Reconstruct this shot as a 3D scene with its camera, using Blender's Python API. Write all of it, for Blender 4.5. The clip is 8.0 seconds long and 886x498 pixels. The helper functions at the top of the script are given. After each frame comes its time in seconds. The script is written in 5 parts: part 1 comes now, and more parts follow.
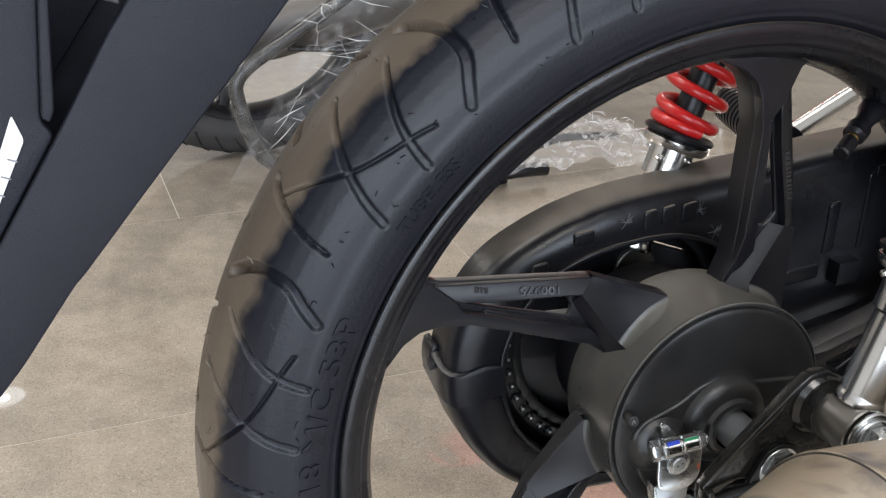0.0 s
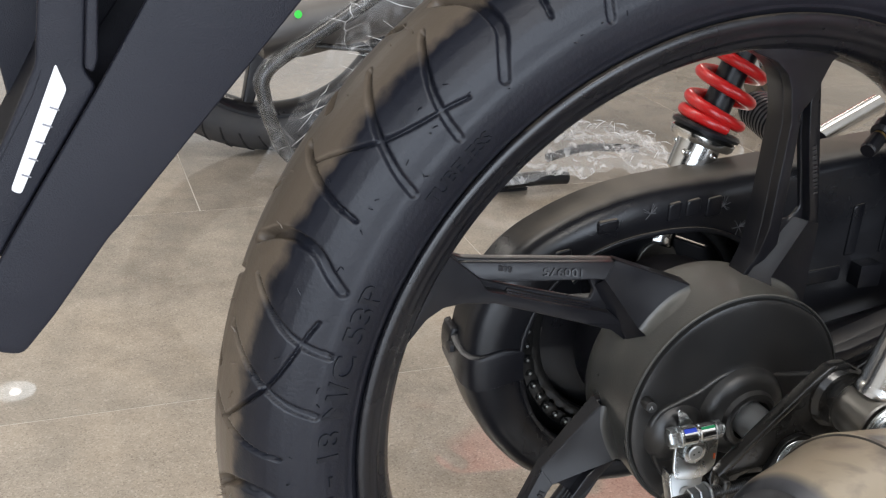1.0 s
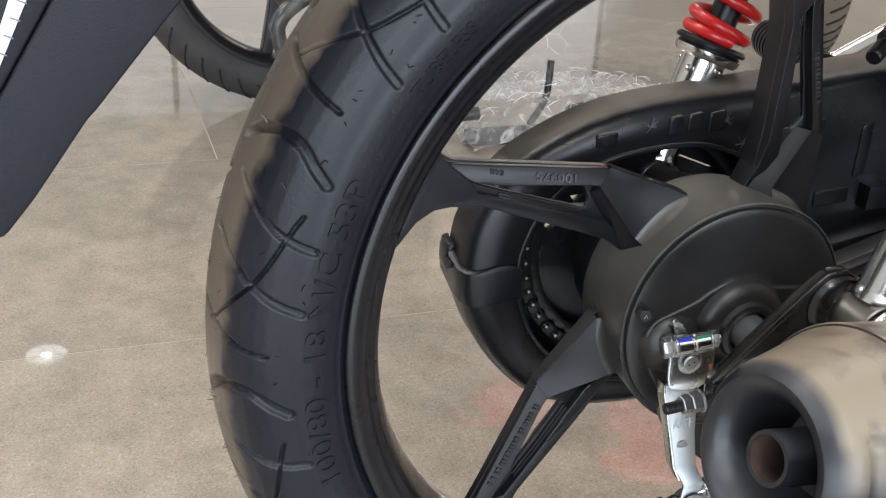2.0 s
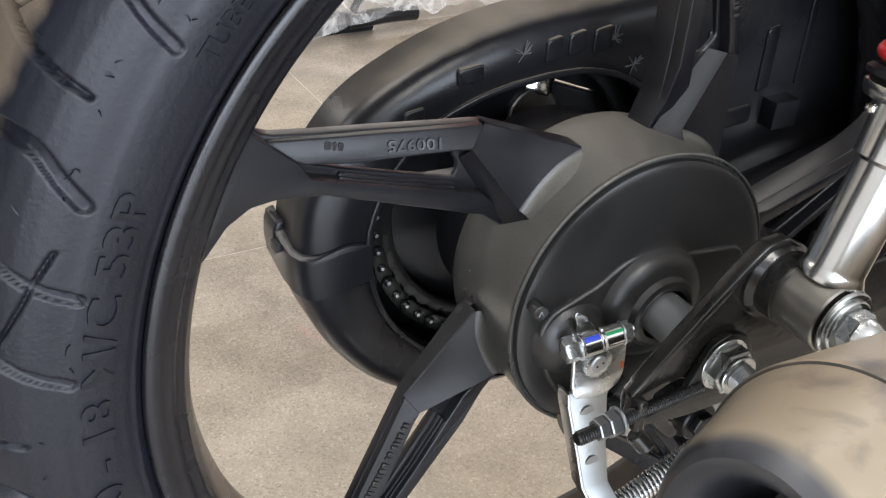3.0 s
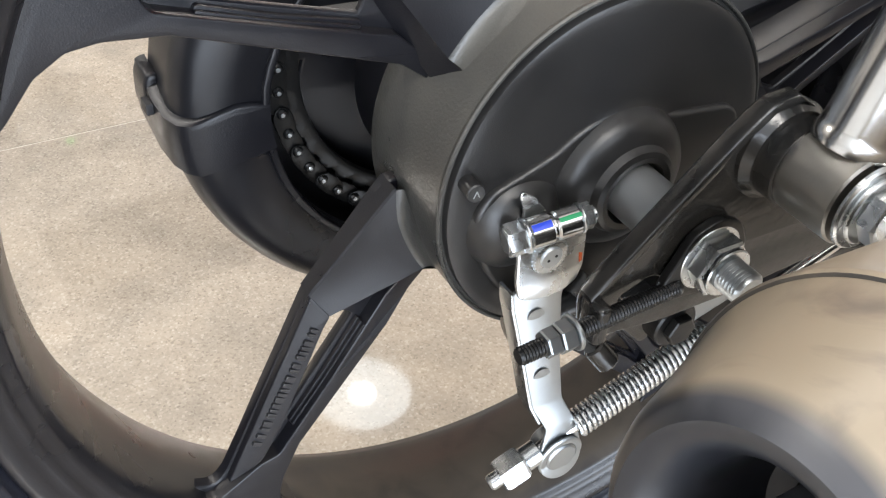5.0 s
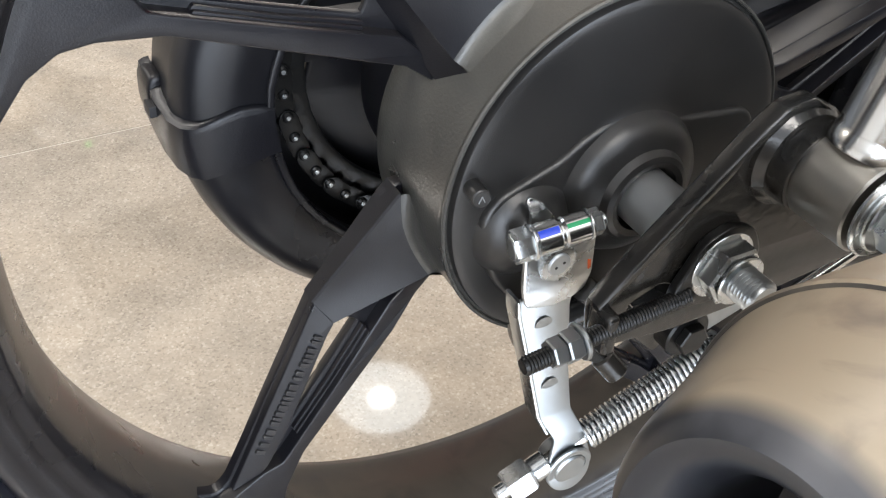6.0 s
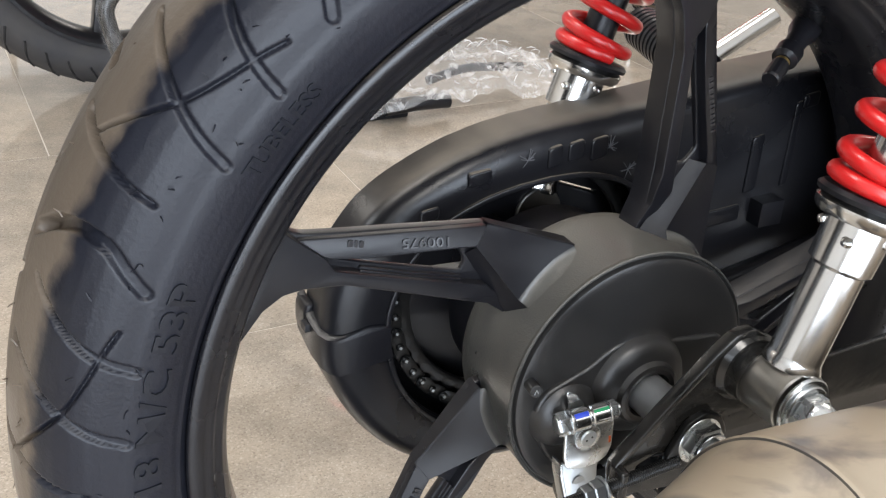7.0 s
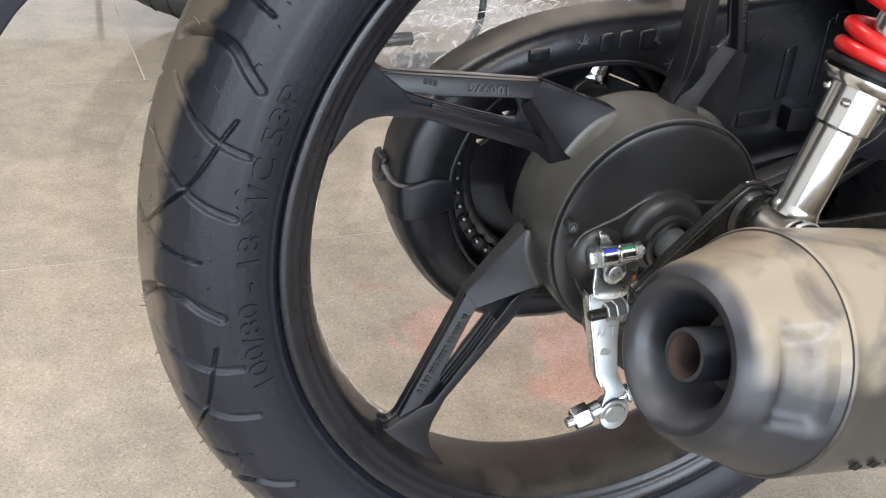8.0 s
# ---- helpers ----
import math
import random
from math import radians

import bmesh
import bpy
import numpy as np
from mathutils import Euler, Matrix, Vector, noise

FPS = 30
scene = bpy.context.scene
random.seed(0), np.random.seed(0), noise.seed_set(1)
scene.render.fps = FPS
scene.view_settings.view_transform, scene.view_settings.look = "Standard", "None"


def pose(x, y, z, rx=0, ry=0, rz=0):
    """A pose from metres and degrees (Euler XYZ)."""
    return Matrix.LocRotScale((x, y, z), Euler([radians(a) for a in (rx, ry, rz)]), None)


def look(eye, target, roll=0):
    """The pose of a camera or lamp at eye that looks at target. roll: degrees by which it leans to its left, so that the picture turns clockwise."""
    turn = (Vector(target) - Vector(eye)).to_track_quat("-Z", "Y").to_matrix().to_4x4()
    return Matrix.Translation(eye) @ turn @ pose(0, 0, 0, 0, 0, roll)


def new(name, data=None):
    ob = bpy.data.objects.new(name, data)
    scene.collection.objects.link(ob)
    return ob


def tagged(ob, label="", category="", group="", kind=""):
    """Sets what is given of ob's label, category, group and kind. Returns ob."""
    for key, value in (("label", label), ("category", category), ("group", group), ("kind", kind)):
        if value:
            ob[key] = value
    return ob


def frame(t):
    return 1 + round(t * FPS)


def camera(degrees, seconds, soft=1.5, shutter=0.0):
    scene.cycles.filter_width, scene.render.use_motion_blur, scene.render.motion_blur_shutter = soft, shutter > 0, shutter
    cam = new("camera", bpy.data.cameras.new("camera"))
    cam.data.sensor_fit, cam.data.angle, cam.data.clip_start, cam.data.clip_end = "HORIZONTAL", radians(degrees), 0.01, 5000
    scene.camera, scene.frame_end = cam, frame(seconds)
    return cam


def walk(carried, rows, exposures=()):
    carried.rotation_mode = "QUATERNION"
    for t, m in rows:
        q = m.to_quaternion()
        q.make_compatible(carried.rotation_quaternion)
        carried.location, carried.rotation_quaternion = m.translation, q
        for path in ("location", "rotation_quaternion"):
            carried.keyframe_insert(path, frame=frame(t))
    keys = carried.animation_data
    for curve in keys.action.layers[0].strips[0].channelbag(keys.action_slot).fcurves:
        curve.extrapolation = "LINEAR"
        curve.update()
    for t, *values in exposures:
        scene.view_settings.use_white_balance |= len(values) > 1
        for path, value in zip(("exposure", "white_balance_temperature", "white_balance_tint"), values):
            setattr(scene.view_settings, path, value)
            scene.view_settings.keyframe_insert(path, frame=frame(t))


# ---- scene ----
cam = camera(46.49, 8.0, soft=1.25)
ROWS = [
    (0, -0.3706, -0.4872, 0.6666, 66.05, -1.43, -21.83),
    (0.5, -0.3521, -0.4924, 0.6803, 68.37, 0.73, -22.57),
    (1, -0.3808, -0.4974, 0.6482, 66.85, -3.26, -20.19),
    (1.2, -0.3629, -0.5098, 0.6117, 66.56, -1.4, -18.9),
    (2.3, -0.3604, -0.5145, 0.6115, 64.73, -3.29, -18.62),
    (2.5, -0.3471, -0.4828, 0.6218, 64.27, -1.92, -21.54),
    (3, -0.3036, -0.3607, 0.5946, 58.56, -3.15, -28.91),
    (3.5, -0.2456, -0.2792, 0.5363, 52.21, -4.49, -32.14),
    (4, -0.2517, -0.2909, 0.5342, 52.98, -4.43, -31.59),
    (4.5, -0.2546, -0.311, 0.5502, 52.46, -3.27, -29.56),
    (4.7, -0.2452, -0.2987, 0.5457, 51.03, -3.73, -30.17),
    (6, -0.2263, -0.2916, 0.5357, 51.15, -3.15, -28.94),
    (6.5, -0.2609, -0.3351, 0.5855, 57.68, -2.15, -29.47),
    (7, -0.3188, -0.4139, 0.6338, 62.59, -2.99, -26.66),
    (7.5, -0.3568, -0.5046, 0.6325, 64.87, -2.98, -22.93),
    (7.7, -0.3703, -0.5289, 0.6158, 64.68, -4.02, -22),
    (8, -0.3667, -0.5277, 0.6027, 61.79, -5.11, -21.75),
]
EXPOSURES = [(0.0, -0.30), (1.2, -0.32), (2.5, -0.15), (3.5, 0.38), (4.5, 0.47), (6.0, 0.38), (7.0, 0.16), (8.0, 0.09)]
walk(cam, [(t, pose(x, y, z, rx, ry, rz)) for t, x, y, z, rx, ry, rz in ROWS], EXPOSURES)

# ---- light: a closed showroom with ceiling panels and round downlights ----
world = bpy.data.worlds.new("world")
world.use_nodes = True
world.node_tree.nodes["Background"].inputs[0].default_value = (0.9, 0.95, 1.0, 1)
world.node_tree.nodes["Background"].inputs[1].default_value = 0.3
scene.world = world
CEIL = 3.0
AXLE = 0.315


def area_lamp(name, x, y, sx, sy, watts, colour):
    data = bpy.data.lights.new(name, "AREA")
    data.shape, data.size, data.size_y, data.energy, data.color = "RECTANGLE", sx, sy, watts, colour
    ob = new(name, data)
    ob.location = (x, y, CEIL - 0.03)
    return ob


WARM, COOL = (1.0, 0.95, 0.89), (0.92, 0.96, 1.0)
LAMPS = [(-0.9, 0.9, 1.2, 0.6, 38, WARM), (1.5, 1.1, 1.2, 0.6, 22, WARM), (-3.4, 1.2, 0.6, 1.2, 60, COOL),
         (3.8, 1.0, 0.6, 1.2, 42, WARM), (-0.4, -2.2, 1.2, 0.6, 45, WARM), (-2.8, 4.4, 1.2, 0.6, 70, WARM), (3.2, 5.4, 1.2, 0.6, 66, WARM)]


# ---- materials ----
def material(name, base, rough=0.5, metal=0.0, second=None, scale=30.0, mix=0.5, bump=0.0, bump_scale=200.0, coat=0.0, rough_var=0.0, spec=0.5, detail=6.0, coat_rough=0.08):
    m = bpy.data.materials.new(name)
    m.use_nodes = True
    nt = m.node_tree
    b = nt.nodes["Principled BSDF"]
    b.inputs["Base Color"].default_value = (*base, 1)
    b.inputs["Roughness"].default_value = rough
    b.inputs["Metallic"].default_value = metal
    b.inputs["Specular IOR Level"].default_value = spec
    b.inputs["Coat Weight"].default_value = coat
    b.inputs["Coat Roughness"].default_value = coat_rough
    tc = nt.nodes.new("ShaderNodeTexCoord")
    if second is not None or rough_var:
        n = nt.nodes.new("ShaderNodeTexNoise")
        n.inputs["Scale"].default_value = scale
        n.inputs["Detail"].default_value = detail
        nt.links.new(tc.outputs["Object"], n.inputs["Vector"])
        ramp = nt.nodes.new("ShaderNodeMapRange")
        ramp.inputs[1].default_value, ramp.inputs[2].default_value = 0.35, 0.7
        ramp.inputs[3].default_value, ramp.inputs[4].default_value = 0.0, mix
        nt.links.new(n.outputs["Fac"], ramp.inputs[0])
        if second is not None:
            mx = nt.nodes.new("ShaderNodeMix")
            mx.data_type = "RGBA"
            mx.inputs[6].default_value, mx.inputs[7].default_value = (*base, 1), (*second, 1)
            nt.links.new(ramp.outputs[0], mx.inputs[0])
            nt.links.new(mx.outputs[2], b.inputs["Base Color"])
        if rough_var:
            rr = nt.nodes.new("ShaderNodeMapRange")
            rr.inputs[3].default_value, rr.inputs[4].default_value = max(rough - rough_var, 0.02), rough + rough_var
            nt.links.new(n.outputs["Fac"], rr.inputs[0])
            nt.links.new(rr.outputs[0], b.inputs["Roughness"])
    if bump:
        n2 = nt.nodes.new("ShaderNodeTexNoise")
        n2.inputs["Scale"].default_value = bump_scale
        n2.inputs["Detail"].default_value = 3
        nt.links.new(tc.outputs["Object"], n2.inputs["Vector"])
        bp = nt.nodes.new("ShaderNodeBump")
        bp.inputs["Strength"].default_value = bump
        bp.inputs["Distance"].default_value = 0.001
        nt.links.new(n2.outputs["Fac"], bp.inputs["Height"])
        nt.links.new(bp.outputs[0], b.inputs["Normal"])
    return m


def dusty(m, dust, axis, low, high, amount, scale, rag=None, above=None, gate=None, dark=None):
    """Lays a band of dust, broken up by noise, over the material along an axis of the object."""
    nt = m.node_tree
    b = nt.nodes["Principled BSDF"]
    tc = nt.nodes.new("ShaderNodeTexCoord")
    sep = nt.nodes.new("ShaderNodeSeparateXYZ")
    nt.links.new(tc.outputs["Object"], sep.inputs[0])
    if axis == "|Y|":
        ab = nt.nodes.new("ShaderNodeMath")
        ab.operation = "ABSOLUTE"
        nt.links.new(sep.outputs[1], ab.inputs[0])
        src = ab.outputs[0]
    else:
        src = sep.outputs["XYZ".index(axis)]
    n = nt.nodes.new("ShaderNodeTexNoise")
    n.inputs["Scale"].default_value, n.inputs["Detail"].default_value = scale, 8
    nt.links.new(tc.outputs["Object"], n.inputs["Vector"])
    nm = nt.nodes.new("ShaderNodeMath")
    nm.operation = "MULTIPLY_ADD"
    nt.links.new(n.outputs["Fac"], nm.inputs[0])
    swing = (high - low) * 1.2 if rag is None else rag
    nm.inputs[1].default_value = swing
    nt.links.new(src, nm.inputs[2])
    mr = nt.nodes.new("ShaderNodeMapRange")
    off = swing * 0.5
    mr.inputs[1].default_value, mr.inputs[2].default_value = low + off, high + off
    mr.inputs[3].default_value, mr.inputs[4].default_value = 0.0, amount
    nt.links.new(nm.outputs[0], mr.inputs[0])
    if above:
        flat = nt.nodes.new("ShaderNodeCombineXYZ")
        nt.links.new(sep.outputs[0], flat.inputs[0])
        nt.links.new(sep.outputs[2], flat.inputs[2])
        length = nt.nodes.new("ShaderNodeVectorMath")
        length.operation = "LENGTH"
        nt.links.new(flat.outputs[0], length.inputs[0])
        outer = nt.nodes.new("ShaderNodeMapRange")
        outer.inputs[1].default_value, outer.inputs[2].default_value = above
        nt.links.new(length.outputs["Value"], outer.inputs[0])
        both = nt.nodes.new("ShaderNodeMath")
        both.operation = "MULTIPLY"
        nt.links.new(outer.outputs[0], both.inputs[0])
        nt.links.new(mr.outputs[0], both.inputs[1])
        mr = both
    if gate:
        side = nt.nodes.new("ShaderNodeMapRange")
        side.inputs[1].default_value, side.inputs[2].default_value = gate
        nt.links.new(sep.outputs[1], side.inputs[0])
        both = nt.nodes.new("ShaderNodeMath")
        both.operation = "MULTIPLY"
        nt.links.new(side.outputs[0], both.inputs[0])
        nt.links.new(mr.outputs[0], both.inputs[1])
        mr = both
    mx = nt.nodes.new("ShaderNodeMix")
    mx.data_type = "RGBA"
    mx.inputs[7].default_value = (*dust, 1)
    if dark:
        n2 = nt.nodes.new("ShaderNodeTexNoise")
        n2.inputs["Scale"].default_value, n2.inputs["Detail"].default_value, n2.inputs["Distortion"].default_value = scale, 7, 1.2
        nt.links.new(tc.outputs["Object"], n2.inputs["Vector"])
        r2 = nt.nodes.new("ShaderNodeMapRange")
        r2.inputs[1].default_value, r2.inputs[2].default_value = 0.50, 0.68
        nt.links.new(n2.outputs["Fac"], r2.inputs[0])
        tone = nt.nodes.new("ShaderNodeMix")
        tone.data_type = "RGBA"
        tone.inputs[6].default_value, tone.inputs[7].default_value = (*dust, 1), (*dark, 1)
        nt.links.new(r2.outputs[0], tone.inputs[0])
        nt.links.new(tone.outputs[2], mx.inputs[7])
    old = b.inputs["Base Color"]
    if old.links:
        nt.links.new(old.links[0].from_socket, mx.inputs[6])
    else:
        mx.inputs[6].default_value = old.default_value
    nt.links.new(mr.outputs[0], mx.inputs[0])
    nt.links.new(mx.outputs[2], b.inputs["Base Color"])
    return m


def top_toned(m, dust, low, high, amount, scale, rag=0.5, rough=0.75, dark=None):
    """Dust, sheen and other pale tones on faces that look upwards, worn into patches by noise."""
    nt = m.node_tree
    b = nt.nodes["Principled BSDF"]
    tc = nt.nodes.new("ShaderNodeTexCoord")
    geo = nt.nodes.new("ShaderNodeNewGeometry")
    sep = nt.nodes.new("ShaderNodeSeparateXYZ")
    nt.links.new(geo.outputs["Normal"], sep.inputs[0])
    n = nt.nodes.new("ShaderNodeTexNoise")
    n.inputs["Scale"].default_value, n.inputs["Detail"].default_value, n.inputs["Distortion"].default_value = scale, 6, 0.6
    nt.links.new(tc.outputs["Object"], n.inputs["Vector"])
    sub = nt.nodes.new("ShaderNodeMath")
    sub.operation = "SUBTRACT"
    nt.links.new(n.outputs["Fac"], sub.inputs[0])
    sub.inputs[1].default_value = 0.5
    add = nt.nodes.new("ShaderNodeMath")
    add.operation = "MULTIPLY_ADD"
    nt.links.new(sub.outputs[0], add.inputs[0])
    add.inputs[1].default_value = rag * 2
    nt.links.new(sep.outputs[2], add.inputs[2])
    mr = nt.nodes.new("ShaderNodeMapRange")
    mr.interpolation_type = "SMOOTHSTEP"
    mr.inputs[1].default_value, mr.inputs[2].default_value, mr.inputs[3].default_value, mr.inputs[4].default_value = low, high, 0.0, amount
    nt.links.new(add.outputs[0], mr.inputs[0])
    for name, value, kind in (("Base Color", (*dust, 1), "RGBA"), ("Roughness", rough, "FLOAT")):
        mx = nt.nodes.new("ShaderNodeMix")
        mx.data_type = kind
        a, bb, o = (6, 7, 2) if kind == "RGBA" else (2, 3, 0)
        mx.inputs[bb].default_value = value
        old = b.inputs[name]
        if old.links:
            nt.links.new(old.links[0].from_socket, mx.inputs[a])
        else:
            mx.inputs[a].default_value = old.default_value
        if dark and kind == "RGBA":
            n2 = nt.nodes.new("ShaderNodeTexNoise")
            n2.inputs["Scale"].default_value, n2.inputs["Detail"].default_value, n2.inputs["Distortion"].default_value = scale * 1.7, 7, 1.2
            nt.links.new(geo.outputs["Position"], n2.inputs["Vector"])
            r2 = nt.nodes.new("ShaderNodeMapRange")
            r2.inputs[1].default_value, r2.inputs[2].default_value = 0.48, 0.66
            nt.links.new(n2.outputs["Fac"], r2.inputs[0])
            tone = nt.nodes.new("ShaderNodeMix")
            tone.data_type = "RGBA"
            tone.inputs[6].default_value, tone.inputs[7].default_value = (*dust, 1), (*dark, 1)
            nt.links.new(r2.outputs[0], tone.inputs[0])
            nt.links.new(tone.outputs[2], mx.inputs[bb])
        nt.links.new(mr.outputs[0], mx.inputs[0])
        nt.links.new(mx.outputs[o], b.inputs[name])
    return m


RUBBER = dusty(material("tyre_rubber", (0.0075, 0.0083, 0.0130), 0.44, second=(0.013, 0.014, 0.020), scale=14, bump=0.18, bump_scale=500, rough_var=0.1, spec=0.36), (0.15, 0.115, 0.082), "|Y|", 0.0295, 0.0225, 0.78, 70, 0.016, (0.3022, 0.3050))
RUBBER_FAR = material("old_tyre_rubber", (0.030, 0.030, 0.033), 0.6, second=(0.06, 0.055, 0.05), scale=20)
TAN_RUBBER = material("dusty_tyre_rubber", (0.16, 0.13, 0.095), 0.8, second=(0.10, 0.085, 0.065), scale=30)
WHEEL = top_toned(material("matt_black_wheel_paint", (0.006, 0.006, 0.008), 0.30, second=(0.012, 0.012, 0.014), scale=40, bump=0.10, bump_scale=1600, rough_var=0.07, coat=0.04, coat_rough=0.22, spec=0.36), (0.10, 0.080, 0.062), 0.80, 1.20, 0.14, 60, 0.3)
# rim: brown on upward faces is dust and painted-in floor reflection
RIM_PAINT = top_toned(material("black_rim_dust_and_reflection", (0.006, 0.006, 0.008), 0.28, second=(0.012, 0.012, 0.014), scale=40, bump=0.08, bump_scale=1200, rough_var=0.08, coat=0.14, coat_rough=0.22, spec=0.42), (0.115, 0.092, 0.066), 0.55, 1.05, 0.5, 45, 0.35, 0.55)
# hub: the pale tone on top is dust plus a painted sheen from overhead
HUB = top_toned(material("dusty_sheen_hub_paint", (0.034, 0.034, 0.032), 0.30, second=(0.066, 0.063, 0.056), scale=22, bump=0.16, bump_scale=900, rough_var=0.12, spec=0.55), (0.17, 0.158, 0.135), 0.1, 1.0, 0.5, 30, 0.45, 0.42)
PANEL = material("black_drum_paint", (0.0150, 0.0147, 0.0147), 0.32, second=(0.027, 0.026, 0.025), scale=25, bump=0.12, bump_scale=2400, rough_var=0.10, spec=0.55)
PLASTIC = material("black_plastic", (0.006, 0.006, 0.008), 0.30, second=(0.014, 0.014, 0.016), scale=18, bump=0.12, bump_scale=1500, rough_var=0.08, spec=0.33)
# grained plastic, paler on faces that look upwards
SHELF = top_toned(material("pale_topped_grained_plastic", (0.018, 0.018, 0.022), 0.5, second=(0.026, 0.026, 0.030), scale=30), (0.13, 0.12, 0.11), 0.3, 0.9, 0.7, 25, 0.3)
CASE_PLASTIC = top_toned(material("dusty_black_plastic", (0.006, 0.006, 0.0075), 0.29, second=(0.015, 0.015, 0.017), scale=18, bump=0.08, bump_scale=2200, rough_var=0.08, spec=0.33), (0.17, 0.145, 0.115), 0.78, 1.08, 0.7, 14, 0.22)
GUARD = material("grained_black_plastic", (0.009, 0.0098, 0.0155), 0.50, second=(0.014, 0.014, 0.020), scale=25, bump=0.3, bump_scale=1500, spec=0.28)
FRAME = material("gloss_black_frame_paint", (0.014, 0.014, 0.014), 0.2, second=(0.06, 0.052, 0.042), scale=60, mix=0.25, bump=0.25, bump_scale=160, rough_var=0.1)
STEEL_BLACK = material("black_oxide_steel", (0.012, 0.012, 0.012), 0.3, 0.4, bump=0.1, bump_scale=500)
ZINC = material("zinc_plated_steel", (0.66, 0.68, 0.69), 0.27, 1.0, second=(0.48, 0.50, 0.50), scale=60, rough_var=0.1, bump=0.06, bump_scale=400)
ZINC_DULL = material("dull_zinc_plate", (0.41, 0.43, 0.44), 0.34, 0.95, second=(0.28, 0.30, 0.31), scale=45, rough_var=0.1)
EYE_METAL = material("worn_plated_eye", (0.33, 0.32, 0.30), 0.36, 1.0, second=(0.20, 0.19, 0.17), scale=40, rough_var=0.1, bump=0.06, bump_scale=500)
CHROME = material("chrome", (0.68, 0.68, 0.67), 0.19, 1.0, second=(0.55, 0.54, 0.52), scale=25, mix=0.5, rough_var=0.06)
SPACER = material("grey_spacer_steel", (0.48, 0.50, 0.51), 0.36, 0.8, rough_var=0.1, scale=50)
RED = material("red_spring_paint", (0.55, 0.012, 0.012), 0.33, coat=0.3, second=(0.42, 0.01, 0.01), scale=40)
MUFFLER = top_toned(material("dusty_muffler_skin", (0.020, 0.019, 0.019), 0.30, second=(0.05, 0.044, 0.036), scale=14, mix=0.9, rough_var=0.1, bump=0.05, bump_scale=300), (0.285, 0.235, 0.17), 0.22, 0.74, 0.96, 12, 0.72, 0.5, (0.10, 0.085, 0.075))
CAP = dusty(top_toned(material("satin_black_end_cap", (0.014, 0.015, 0.019), 0.34, second=(0.026, 0.026, 0.026), scale=24, rough_var=0.1), (0.10, 0.10, 0.11), 0.40, 0.70, 0.40, 20, 0.8, 0.5), (0.275, 0.226, 0.163), "Z", 0.008, 0.026, 0.94, 24, 0.03, (0.0345, 0.0376), (0.0018, 0.0066), (0.13, 0.105, 0.085))
SOOT = material("rusty_tailpipe", (0.035, 0.024, 0.02), 0.75, second=(0.10, 0.045, 0.03), scale=80)
BLUE = material("blue_paint_mark", (0.01, 0.05, 0.55), 0.35)
GREEN = material("green_paint_mark", (0.0, 0.28, 0.10), 0.35)
ORANGE = material("orange_paint_mark", (0.5, 0.10, 0.03), 0.5)
WHITE = material("white_label_paper", (0.75, 0.74, 0.76), 0.5)
# flat dark that paints the shade inside holes, slots, grooves and stamps
RECESS_DARK = material("dark_recess_grey", (0.012, 0.012, 0.014), 0.6)
LETTER = material("cast_letters", (0.016, 0.016, 0.018), 0.28, spec=0.55)
TYRE_LETTER = material("raised_tyre_letters", (0.008, 0.009, 0.013), 0.40, spec=0.36)
# far muffler: grey that turns paler towards upward faces
FAR_MUFFLER = top_toned(material("satin_grey_muffler_paint", (0.045, 0.040, 0.037), 0.35, second=(0.075, 0.068, 0.062), scale=10, rough_var=0.1), (0.20, 0.18, 0.16), -0.2, 0.9, 0.7, 8, 0.4, 0.5)
SCUFF = material("scuffed_plastic", (0.07, 0.07, 0.075), 0.5)
PRINT = material("grey_print", (0.22, 0.22, 0.24), 0.6)
BRASS = material("brass", (0.5, 0.36, 0.14), 0.35, 1.0)
CAST = material("grey_cast_metal", (0.30, 0.29, 0.27), 0.45, 0.6)
LIME = material("green_sticker", (0.05, 0.75, 0.08), 0.5)
FILM = bpy.data.materials.new("clear_plastic_film")
FILM.use_nodes = True
_nt = FILM.node_tree
_b = _nt.nodes["Principled BSDF"]
_b.inputs["Base Color"].default_value = (0.9, 0.9, 0.9, 1)
_b.inputs["Roughness"].default_value = 0.14
_tr = _nt.nodes.new("ShaderNodeBsdfTransparent")
_mx = _nt.nodes.new("ShaderNodeMixShader")
_n = _nt.nodes.new("ShaderNodeTexNoise")
_tc = _nt.nodes.new("ShaderNodeTexCoord")
_n.inputs["Scale"].default_value, _n.inputs["Detail"].default_value, _n.inputs["Distortion"].default_value = 16, 5, 2.5
_nt.links.new(_tc.outputs["Object"], _n.inputs["Vector"])
_r = _nt.nodes.new("ShaderNodeMapRange")
_r.inputs[1].default_value, _r.inputs[2].default_value, _r.inputs[3].default_value, _r.inputs[4].default_value = 0.48, 0.75, 0.03, 0.17
_nt.links.new(_n.outputs["Fac"], _r.inputs[0])
_v = _nt.nodes.new("ShaderNodeTexVoronoi")
_v.feature = "DISTANCE_TO_EDGE"
_v.inputs["Scale"].default_value, _v.inputs["Randomness"].default_value = 26, 1.0
_nt.links.new(_tc.outputs["Object"], _v.inputs["Vector"])
_fold = _nt.nodes.new("ShaderNodeMapRange")
_fold.inputs[1].default_value, _fold.inputs[2].default_value, _fold.inputs[3].default_value, _fold.inputs[4].default_value = 0.0, 0.030, 0.36, 0.0
_nt.links.new(_v.outputs["Distance"], _fold.inputs[0])
_n3 = _nt.nodes.new("ShaderNodeTexNoise")
_n3.inputs["Scale"].default_value = 9
